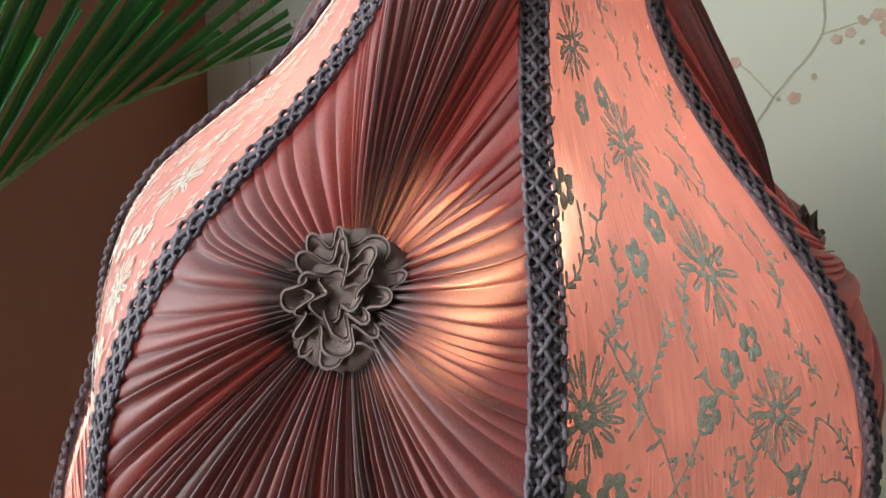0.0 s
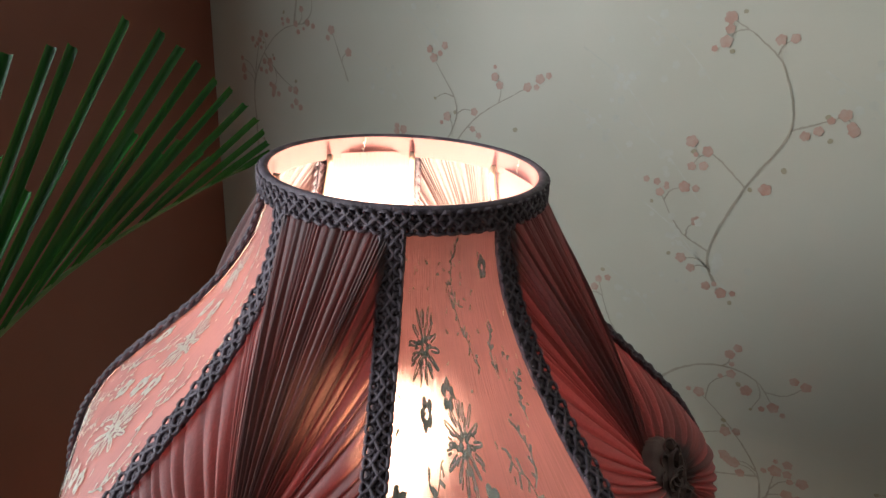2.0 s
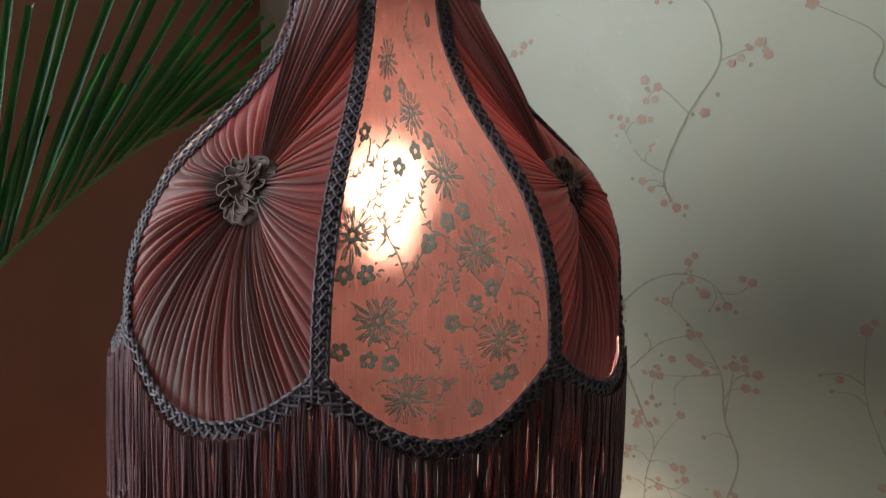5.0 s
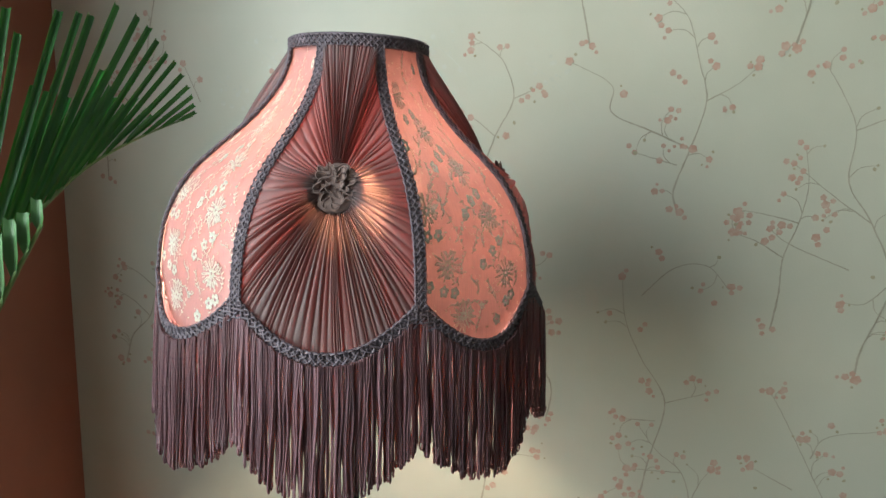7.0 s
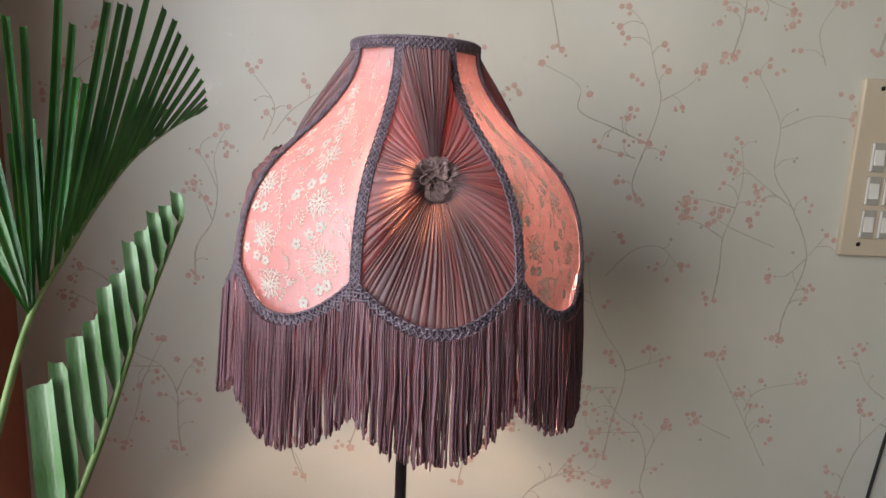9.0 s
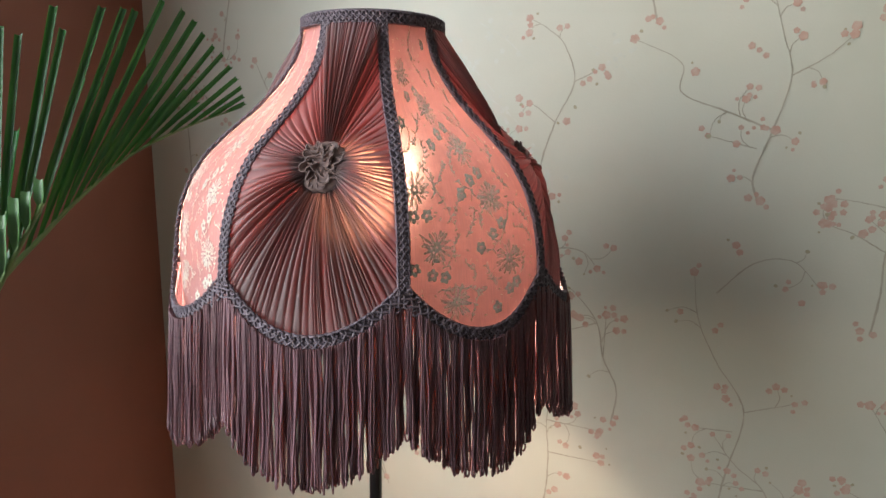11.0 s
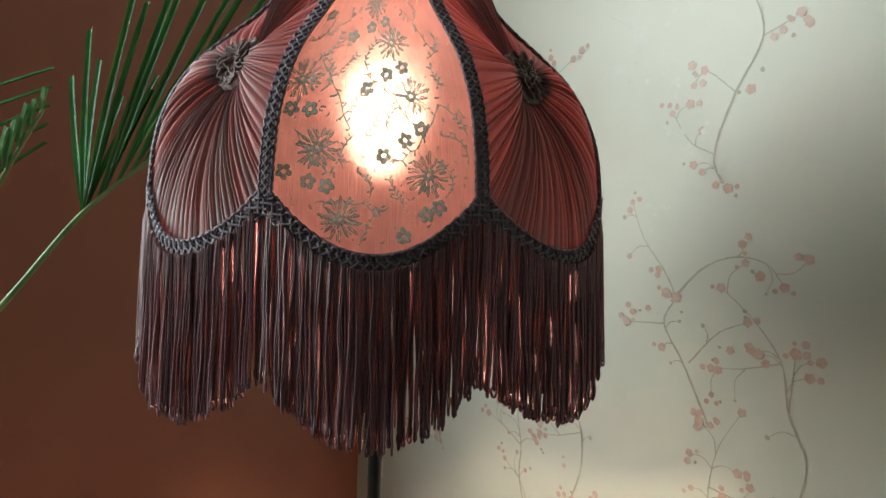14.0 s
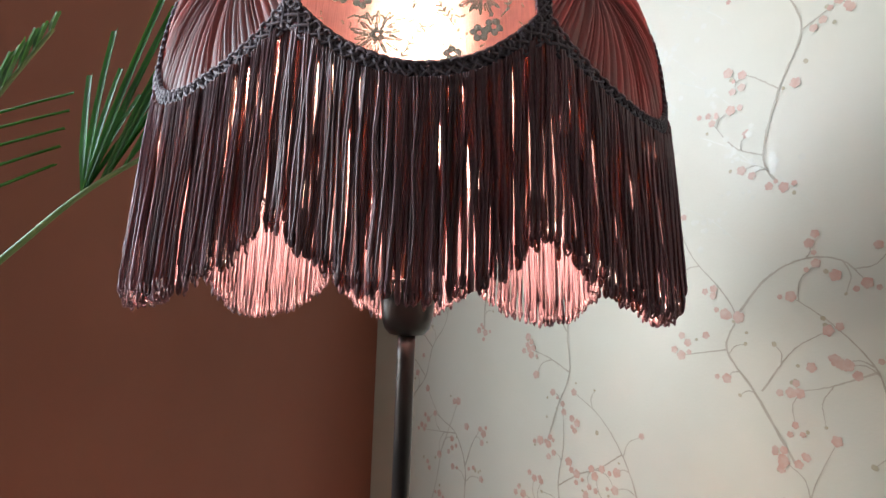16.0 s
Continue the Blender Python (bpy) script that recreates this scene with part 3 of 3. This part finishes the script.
def rosette_data():
    """A rose of ruffled cloth: a puckered cushion with rounds of folded frill on it."""
    rr = random.Random(9)
    soup = Soup()
    R = 0.0235
    rings, seg = 12, 64
    base = len(soup.v)
    for i in range(rings + 1):
        s = i / rings
        for k in range(seg):
            a = 2 * math.pi * k / seg
            puck = 1 + 0.025 * math.sin(9 * a) * s + 0.02 * math.sin(17 * a + 1) * s + 0.012 * math.sin(31 * a) * s
            r = R * math.sin(s * math.pi / 2) ** 0.8 * puck
            h = 0.0085 * math.cos(s * math.pi / 2) ** 0.5 - 0.001 - (0.002 if s == 1 else 0)
            soup.v.append(Vector((r * math.cos(a), r * math.sin(a), h)))
            soup.uv.append((a, s))
    for i in range(rings):
        for k in range(seg):
            k2 = (k + 1) % seg
            soup.f.append((base + i * seg + k, base + (i + 1) * seg + k, base + (i + 1) * seg + k2, base + i * seg + k2))
    for ring, (rad, wav, amp, hgt) in enumerate(((0.0180, 10, 0.0026, 0.0052), (0.0135, 8, 0.0032, 0.0062), (0.0089, 6, 0.0030, 0.0066), (0.0043, 3, 0.0024, 0.0062))):
        n = wav * 14
        ph = [rr.uniform(-0.5, 0.5) for _ in range(n + 1)]
        off = rr.random() * 6.3
        rows = []
        for h in range(6):
            u = h / 5
            row = []
            for k in range(n):
                a = 2 * math.pi * k / n
                lump = 0.6 * math.sin(wav * 0.5 * a + 2.1 * ring + off) * 0.6
                w = math.sin(wav * a + off + 0.9 * math.sin(3 * a + ring) + lump)
                fold = math.copysign(abs(w) ** 0.65, w)
                r = rad + amp * fold * (0.35 + 0.9 * u) + 0.0016 * u
                zz = (0.0048 if ring == 0 else 0.0068) + hgt * u * (0.72 + 0.28 * math.sin(2 * a + ring * 2 + off)) * (0.75 + 0.25 * math.cos(wav * a + off))
                aa = a + 0.05 * u * math.sin(5 * a + ring)
                row.append(Vector((r * math.cos(aa), r * math.sin(aa), zz)))
            rows.append(row)
        th = 0.0008
        for sgn in (0, 1):
            b = len(soup.v)
            for h, row in enumerate(rows):
                for k, p in enumerate(row):
                    t = row[(k + 1) % n] - row[k - 1]
                    nn = Vector((t.y, -t.x, 0)).normalized()
                    soup.v.append(p + nn * th * (1 if sgn else -1) * (0.6 if h == 5 else 1))
                    soup.uv.append((k * 0.001, h * 0.002))
            for h in range(5):
                for k in range(n):
                    k2 = (k + 1) % n
                    q = (b + h * n + k, b + h * n + k2, b + (h + 1) * n + k2, b + (h + 1) * n + k)
                    soup.f.append(q if sgn else q[::-1])
        tot = 6 * n
        for k in range(n):
            k2 = (k + 1) % n
            soup.f.append((b - tot + 5 * n + k, b - tot + 5 * n + k2, b + 5 * n + k2, b + 5 * n + k))
    return soup.data("rosette", RUFFLE)


def braid_data(name, pts, outs, width, period=0.0075, cord=0.00135):
    """Gimp braid: a woven band with two looping cords on it, along pts, facing outs."""
    soup = Soup()
    n = len(pts)
    side = []
    for i in range(n):
        t = (pts[min(i + 1, n - 1)] - pts[max(i - 1, 0)]).normalized()
        side.append(t.cross(outs[i]).normalized())
    prof = ((-0.5, 0.0), (-0.48, 0.0012), (-0.2, 0.0020), (0.2, 0.0020), (0.48, 0.0012), (0.5, 0.0))
    base = len(soup.v)
    for i in range(n):
        for x, h in prof:
            soup.v.append(pts[i] + side[i] * x * width * 0.74 + outs[i] * h)
            soup.uv.append((x * width, i * 0.002))
    m = len(prof)
    for i in range(n - 1):
        for k in range(m - 1):
            b = base + i * m + k
            soup.f.append((b, b + 1, b + m + 1, b + m))
    length = sum((pts[i + 1] - pts[i]).length for i in range(n - 1))
    count = max(4, int(length / period))
    total = count * 14
    for ph in (0.0, math.pi):
        line = []
        for j in range(total + 1):
            s = j / total * (n - 1)
            i = min(int(s), n - 2)
            q = s - i
            p = pts[i].lerp(pts[i + 1], q)
            o = outs[i].lerp(outs[i + 1], q)
            sd = side[i].lerp(side[i + 1], q)
            t = (pts[i + 1] - pts[i]).normalized()
            w = 2 * math.pi * j / 14 + ph
            line.append(p + sd * (0.44 * width * math.sin(w)) + t * (0.48 * period * math.sin(2 * w)) + o * (0.0026 + 0.0007 * math.cos(2 * w + ph)))
        soup.tube(line, cord * 0.72, 5)
    return soup.data(name, BRAID)


def fringe_data(seed):
    """Bullion fringe of one scallop: twisted yarns hanging as long loops."""
    rf = random.Random(seed)
    soup = Soup()
    n = 124
    for k in range(n):
        a = -22.5 + 45 * (k + 0.5) / n + rf.uniform(-0.35, 0.35)
        za = z_low(max(-22.5, min(22.5, a))) - 0.002
        length = 0.115 + rf.uniform(-0.005, 0.004)
        depth = rf.uniform(-0.006, 0.003)
        sway, turn = rf.uniform(-0.5, 0.5), rf.uniform(-0.45, 0.45)
        gap, rate = rf.uniform(0.14, 0.30), rf.uniform(4, 11)
        legs = []
        for sgn in (-1, 1):
            pts = []
            for i in range(13):
                s = i / 12
                z = za - length * s
                ang = a + sgn * gap * (1 - 0.35 * s) * math.cos(turn * 6 * s) + sway * s * s * 1.1 + 0.24 * math.sin(rate * s + k)
                r = 0.2070 + 0.009 * (1 - (a / 22.5) ** 2) + depth * (0.3 + 0.7 * s) + 0.006 * s + sgn * 0.0008 * math.sin(turn * 9 * s)
                pts.append(Vector((r * math.sin(radians(ang)), -r * math.cos(radians(ang)), z)))
            legs.append(pts)
        low = (legs[0][-1] + legs[1][-1]) / 2
        w = (legs[1][-1] - legs[0][-1]) / 2
        wide = 1.0 + rf.uniform(0.4, 2.0)
        loop = [low + w * (wide * math.cos(b)) * (1 if 0.1 < b / math.pi < 0.9 else 0.9) - Vector((0, 0, 0.0065 * math.sin(b))) for b in np.linspace(math.pi, 0, 7)]
        soup.tube(legs[0] + loop + legs[1][::-1], 0.00102, 4, cap=False)
    for k in range(30):
        a = -22.5 + 45 * (k + 0.5) / 30 + rf.uniform(-0.3, 0.3)
        za = z_low(max(-22.5, min(22.5, a)))
        length = 0.108 + rf.uniform(-0.012, 0.004)
        sway = rf.uniform(-0.5, 0.5)
        pts = []
        for i in range(7):
            s = i / 6
            r = 0.2030 + 0.009 * (1 - (a / 22.5) ** 2) + 0.005 * s
            ang = a + sway * s * s + 0.1 * math.sin(6 * s + k)
            pts.append(Vector((r * math.sin(radians(ang)), -r * math.cos(radians(ang)), za - length * s)))
        soup.tube(pts, 0.00105, 4)
    return soup.data("fringe", FRINGE)


def ring(r, z, n):
    return [Vector((r * math.cos(2 * math.pi * k / n), r * math.sin(2 * math.pi * k / n), z)) for k in range(n + 1)]


satin, sewn = satin_data(), embroidery_data()
pleats, hub, hub_n = pleat_data()
rose = rosette_data()
rib_pts = [lamp_point(22.5, z, 0.0005, 0.0) for z in np.linspace(ZTOP, ZCUSP, 90)]
rib_outs = []
for i, p in enumerate(rib_pts):
    t = (rib_pts[min(i + 1, 89)] - rib_pts[max(i - 1, 0)]).normalized()
    h = Vector((-p.y, p.x, 0)).normalized()
    o = t.cross(h).normalized()
    rib_outs.append(o if o.dot(Vector((p.x, p.y, 0))) > 0 else -o)
rib_braid = braid_data("rib_braid", rib_pts, rib_outs, 0.0115)
sc_pts = [lamp_point(a, z_low(a) + 0.001, 0.001 + 0.008 * (1 - (a / 22.5) ** 2)) for a in np.linspace(-22.5, 22.5, 60)]
sc_braid = braid_data("scallop_braid", sc_pts, [Vector((p.x, p.y, 0)).normalized() for p in sc_pts], 0.0165, 0.0085, 0.0016)
wire_soup = Soup()
wire_soup.tube([lamp_point(22.5, z, -0.0035, 0.0) for z in np.linspace(ZTOP, ZCUSP, 40)], 0.0019, 6)
wire = wire_soup.data("rib_wire", WIRE)
fringes = [fringe_data(s) for s in (21, 22, 23)]
turn_rose = Matrix.Translation(hub + hub_n * 0.0035) @ hub_n.to_track_quat("Z", "Y").to_matrix().to_4x4()


def widened(me, share):
    """The same panel drawn wider or narrower round the shade."""
    me = me.copy()
    co = np.zeros(len(me.vertices) * 3, dtype=np.float32)
    me.vertices.foreach_get("co", co)
    co = co.reshape(-1, 3)
    a, r = np.arctan2(co[:, 0], -co[:, 1]) * share, np.hypot(co[:, 0], co[:, 1])
    co[:, 0], co[:, 1] = r * np.sin(a), -r * np.cos(a)
    me.vertices.foreach_set("co", co.ravel())
    me.update()
    return me


for k in range(8):
    share = (RIBS[k + 1] - RIBS[k]) / 45
    m = pose(0, 0, 0, 0, 0, (RIBS[k] + RIBS[k + 1]) / 2)
    if k % 2 == 0:
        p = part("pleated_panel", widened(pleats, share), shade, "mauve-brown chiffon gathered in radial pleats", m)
        part("rosette", rose, p, "ruffled mauve-brown cloth rosette", turn_rose @ pose(0, 0, 0, 0, 0, 40 * k))
    else:
        p = part("brocade_panel", widened(satin, share), shade, "peach satin panel, glowing from within", m)
        tagged(part("embroidery", widened(sewn, share), p, "pale gold embroidered blossoms and sprigs"), kind="stuff")
    part("scallop_braid", widened(sc_braid, share), shade, "dark mauve gimp braid", m)
    tagged(part("fringe", widened(fringes[k % 3], share), shade, "long mauve bullion fringe of looped yarn", m), kind="stuff")
    m = pose(0, 0, 0, 0, 0, RIBS[k + 1] - 22.5)
    part("rib_braid", rib_braid, shade, "dark mauve gimp braid", m)
    part("rib_wire", wire, shade, "cream cloth-bound wire", m)
tp = ring(0.0715, 1.3880, 120)
part("top_braid", braid_data("top_braid", tp, [Vector((p.x, p.y, 0)).normalized() for p in tp], 0.0115, 0.0062, 0.0014), shade, "dark mauve gimp braid round the rim")
rim = Soup()
rim.tube(ring(0.0720, 1.3930, 96), 0.0024, 8, cap=False)
part("rim_cord", rim.data("rim_cord", BRAID), shade)
tape = Soup()
tape.strip(ring(0.0695, 1.3940, 96), ring(0.0692, 1.3820, 96))
part("rim_tape", tape.data("rim_tape", SATIN), shade, "peach lining tape inside the rim")
carrier = Soup()
carrier.tube(ring(0.019, 1.135, 32), 0.0014, 6, cap=False)
for k in range(4):
    a = radians(22.5 + 90 * k)
    carrier.tube([Vector((q * math.cos(a), q * math.sin(a), 1.135 + h)) for q, h in ((0.019, 0), (0.08, 0.012), (0.2, 0.022))], 0.0013, 6)
part("carrier", carrier.data("carrier", WIRE), shade, "wire carrier ring with arms")

# ---- the lamp under it ----
lamp = thing("floor_lamp", "slim black metal floor lamp with a cup-shaped bulb holder, lit", "floor lamp")
part("base", lathe("base", [(0.14, 0.0), (0.14, 0.012), (0.13, 0.02), (0.05, 0.03), (0.02, 0.05), (0.012, 0.07)], BLACK, 48), lamp)
part("pole", lathe("pole", [(0.0075, 0.05), (0.0075, 0.95), (0.0075, 0.98)], BLACK, 20), lamp)
part("cup", lathe("cup", [(0.010, 0.970), (0.0145, 0.971), (0.019, 0.976), (0.0215, 0.984), (0.0225, 0.994), (0.0235, 1.005), (0.0262, 1.011), (0.0275, 1.014), (0.0262, 1.016),
                          (0.0225, 1.012), (0.012, 1.010)], BLACK, 40), lamp, "flared black metal cup")
part("socket", lathe("socket", [(0.013, 1.008), (0.013, 1.03), (0.0165, 1.032), (0.0165, 1.14), (0.014, 1.165), (0.0135, 1.18)], COPPER, 28), lamp, "copper-brown candle-tube socket")
prof = [(0.0135, 1.176), (0.0145, 1.188)]
for k in range(13):
    a = -1.05 + (math.pi / 2 + 1.05) * k / 12
    prof.append((max(0.0008, 0.029 * math.cos(a)), 1.222 + 0.029 * math.sin(a)))
part("bulb", lathe("bulb", prof, GLOW, 28), lamp, "glowing warm light bulb")

# ---- the palm ----
palm = thing("palm_plant", "potted palm with trimmed green fronds", "potted plant", pose(0, 0, 0))
CROWN = Vector((-0.29, -0.54, 0.62))
rl = random.Random(4)


def leaflet(soup, root, tip, width, normal, droop=0.0, blunt=0.86):
    """A pleated blade, folded along its middle, cut off blunt at the tip."""
    d = tip - root
    sd = d.cross(normal).normalized()
    nm = sd.cross(d).normalized()
    n = 7
    rows = []
    for i in range(n):
        s = i / (n - 1)
        w = width * (0.35 + 0.65 * min(1, s * 3.0)) * (1 - (1 - blunt) * s) / 2
        c = root + d * s - Vector((0, 0, droop * s * s)) + nm * (0.012 * d.length * math.sin(s * 3.0))
        skew = sd * 0 + d.normalized() * (width * rl.uniform(-0.4, 0.5) if i == n - 1 else 0)
        rows.append((c - sd * w + nm * w * 0.45 + skew * 0.5, c - sd * w * 0.5 + nm * w * 0.1, c - nm * w * 0.25, c + sd * w * 0.5 + nm * w * 0.1, c + sd * w + nm * w * 0.45 - skew))
    for face in (0, 1):
        b = len(soup.v)
        for row in rows:
            for p in row:
                soup.v.append(p + nm * (0.0002 if face else -0.0002))
                soup.uv.append((0, 0))
        for i in range(n - 1):
            for k in range(4):
                q = (b + i * 5 + k, b + i * 5 + k + 1, b + (i + 1) * 5 + k + 1, b + (i + 1) * 5 + k)
                soup.f.append(q if face else q[::-1])


def frond(path, r0, r1, leaves, label, green=None):
    """leaves: root, tip, width, facing."""
    holder = new("frond")
    holder.parent = palm
    tagged(holder, label)
    stalk = Soup()
    line = spline(path, 50)
    stalk.tube(line, [r0 + (r1 - r0) * i / 49 for i in range(50)], 8)
    part("stalk", stalk.data("stalk", STEM), holder, "pale green stalk")
    for root, tip, w, nrm in leaves:
        one = Soup()
        leaflet(one, root, tip, w, nrm)
        part("leaflet", one.data("leaflet", green or LEAF), holder)


def along(table, s):
    """Between the rows (s, x, y, z) of a table."""
    xs = [q[0] for q in table]
    return Vector([float(np.interp(s, xs, [q[i] for q in table])) for i in (1, 2, 3)])


# the tall frond behind the shade
path_a = [CROWN, (-0.300, -0.43, 0.85), (-0.326, -0.29, 1.005), (-0.338, -0.205, 1.108), (-0.333, -0.141, 1.166), (-0.329, -0.090, 1.206), (-0.324, -0.020, 1.250), (-0.318, 0.078, 1.286), (-0.311, 0.172, 1.312)]
line_a = spline(path_a, 200)
start_a = min(range(200), key=lambda i: abs(line_a[i].y + 0.2))
# root along the stalk, tip
blades = [(0.0, -0.392, -0.126, 1.388), (0.01, -0.384, -0.112, 1.380), (0.05, -0.367, -0.079, 1.415), (0.07, -0.352, -0.082, 1.389), (0.12, -0.336, -0.041, 1.419),
          (0.17, -0.338, -0.008, 1.423), (0.22, -0.334, 0.006, 1.423), (0.28, -0.334, 0.052, 1.443), (0.34, -0.324, 0.077, 1.434), (0.40, -0.316, 0.088, 1.422),
          (0.46, -0.317, 0.105, 1.408), (0.52, -0.313, 0.119, 1.393), (0.58, -0.311, 0.134, 1.384), (0.64, -0.310, 0.148, 1.368), (0.71, -0.309, 0.160, 1.353),
          (0.78, -0.308, 0.168, 1.340), (0.85, -0.308, 0.172, 1.328), (0.92, -0.309, 0.176, 1.318)]
leaves = []
for k, (s, x, y, z) in enumerate(blades):
    root, tip = line_a[int(start_a + (199 - start_a) * s)], Vector((x, y, z))
    leaves.append((root, tip, rl.uniform(0.0085, 0.0105) * (1 - 0.35 * s), Vector((1, -0.7, 0.1))))
    if s < 0.75:
        # the row on the far side, shorter and darker
        back_tip = root.lerp(tip, rl.uniform(0.55, 0.78)) + Vector((-0.035, 0.012 + 0.02 * rl.random(), -0.01))
        leaves.append((root, back_tip, rl.uniform(0.008, 0.011) * (1 - 0.3 * s), Vector((0.6, -1, 0.3))))
for dx, dy, dz in ((-0.085, 0.03, 0.23), (-0.10, 0.01, 0.17), (-0.13, 0.05, 0.20)):
    leaves.append((line_a[start_a], line_a[start_a] + Vector((dx, dy, dz)), 0.010, Vector((0.8, -1, 0.2))))
frond(path_a, 0.0042, 0.0012, leaves, "tall palm frond with long narrow dark green leaflets")

# the lower frond with short cut leaflets
path_b = [CROWN, (-0.262, -0.435, 0.82), (-0.232, -0.376, 0.965), (-0.206, -0.335, 1.06), (-0.188, -0.295, 1.15), (-0.171, -0.260, 1.220)]
line_b = spline(path_b, 200)
leaves = []
for k in range(11):
    s = k / 10
    root = line_b[int(92 + (197 - 92) * s)]
    q = 1 - 0.78 * s
    tip = root + Vector((-0.022, 0.026, 0.108)) * q * rl.uniform(0.94, 1.06)
    leaves.append((root, tip, (0.020 if k == 0 else rl.uniform(0.0145, 0.0175)) * (1 - 0.35 * s), Vector((0.2, -1, 0.3))))
    if 0 < k < 9 and k % 2:
        leaves.append((root, root + Vector((-0.022, 0.02, 0.042)) * q * rl.uniform(0.8, 1.1), 0.010, Vector((0.6, -0.6, 0.2))))
frond(path_b, 0.0046, 0.0016, leaves, "palm frond with short cut yellow-green leaflets", LEAF_PALE_SHEEN)

# a third frond that leans toward the brown wall
path_c = [CROWN, (-0.42, -0.46, 0.85), (-0.56, -0.40, 1.06), (-0.68, -0.36, 1.20), (-0.76, -0.33, 1.28)]
line_c = spline(path_c, 100)
leaves = []
for k in range(5):
    root = line_c[46 + 9 * k]
    leaves.append((root, Vector((-0.62, -0.197 + 0.003 * k, 1.20 + 0.028 * k)), 0.010, Vector((0.4, -0.6, 1))))
frond(path_c, 0.004, 0.0015, leaves, "palm frond with dark leaflets leaning to the wall")

# low young leaves
path_d = [CROWN, (-0.335, -0.47, 0.72), (-0.36, -0.42, 0.80), (-0.375, -0.38, 0.86)]
line_d = spline(path_d, 60)
leaves = []
for k in range(7):
    root = line_d[25 + 5 * k]
    leaves.append((root, root + Vector((0.055, 0.05, 0.06 - 0.004 * k)), 0.009, Vector((0.6, -1, 0.3))))
frond(path_d, 0.003, 0.001, leaves, "small young palm frond low on the plant")
trunk = Soup()
trunk.tube(spline([(-0.30, -0.55, 0.30), (-0.297, -0.545, 0.45), CROWN], 14), [0.016 - 0.0006 * i for i in range(14)], 10)
part("trunk", trunk.data("trunk", STEM), palm)
pot = lathe("pot", [(0.10, 0.0), (0.105, 0.004), (0.145, 0.30), (0.155, 0.302), (0.157, 0.345), (0.143, 0.347), (0.138, 0.31), (0.05, 0.309)], POT, 40)
part("pot", pot, palm, "plain terracotta pot", pose(-0.30, -0.55, 0.0))
part("soil", lathe("soil", [(0.137, 0.30), (0.137, 0.322), (0.06, 0.33), (0.01, 0.331)], SOIL, 24), palm, "", pose(-0.30, -0.55, 0.0))

# ---- the switchboard ----
board = thing("switch_board", "beige wall switchboard with rows of ivory rocker switches", "switchboard", pose(0.834, WY, 1.088))
box("plate", (0, -0.014, 0), (0.262, -0.001, 0.344), BEIGE, board, 0.004)
for x, z in ((0.036, 0.326), (0.226, 0.326), (0.036, 0.024), (0.226, 0.024)):
    sc = lathe("screw", [(0.0045, 0.0), (0.0045, 0.001), (0.003, 0.0024), (0.0006, 0.0028)], SCREW, 14)
    part("screw", sc, board, "dark screw head", pose(x, -0.0135, z, 90, 0, 0))
socket_data = box_data((0.0, -0.0175, 0.0), (0.029, -0.0135, 0.056), 0.0012)
socket_mesh = bpy.data.meshes.new("switch_body")
socket_data.to_mesh(socket_mesh)
socket_data.free()
socket_mesh.materials.append(GAPGREY)
paddle_data = box_data((0.0055, -0.0215, 0.012), (0.0255, -0.0165, 0.043), 0.0014)
for v in paddle_data.verts:
    if v.co.y < -0.018:
        v.co.y += 0.0035 * (v.co.z - 0.012) / 0.031
paddle_mesh = bpy.data.meshes.new("paddle")
paddle_data.to_mesh(paddle_mesh)
paddle_data.free()
paddle_mesh.materials.append(IVORY)
edge_data = box_data((0.0, -0.0200, 0.001), (0.0042, -0.0170, 0.055), 0.0012)
edge_mesh = bpy.data.meshes.new("bevelled_edge")
edge_data.to_mesh(edge_mesh)
edge_data.free()
edge_mesh.materials.append(IVORY)
for z0, columns in ((0.037, (0, 1, 2, 3, 4)), (0.103, (0, 1, 2, 3, 4)), (0.168, (0, 1.62, 2.62, 4))):
    for c in columns:
        switch = part("switch", socket_mesh, board, "small rocker switch with a white paddle", pose(0.032 + 0.0355 * c, 0, z0))
        part("paddle", paddle_mesh, switch, "white paddle")
        part("bevelled_edge", edge_mesh, switch)

# ---- a cable down the wall ----
cable = Soup()
cable.tube(spline([(1.035, WY - 0.016, 1.085), (1.030, WY - 0.012, 0.95), (1.014, WY - 0.010, 0.80), (0.993, WY - 0.010, 0.66), (0.977, WY - 0.009, 0.45), (0.972, WY - 0.008, 0.02)], 40), 0.0032, 8)
tagged(new("cable", cable.data("cable", CABLE)), "thin black cable hanging down the wall", "cable")
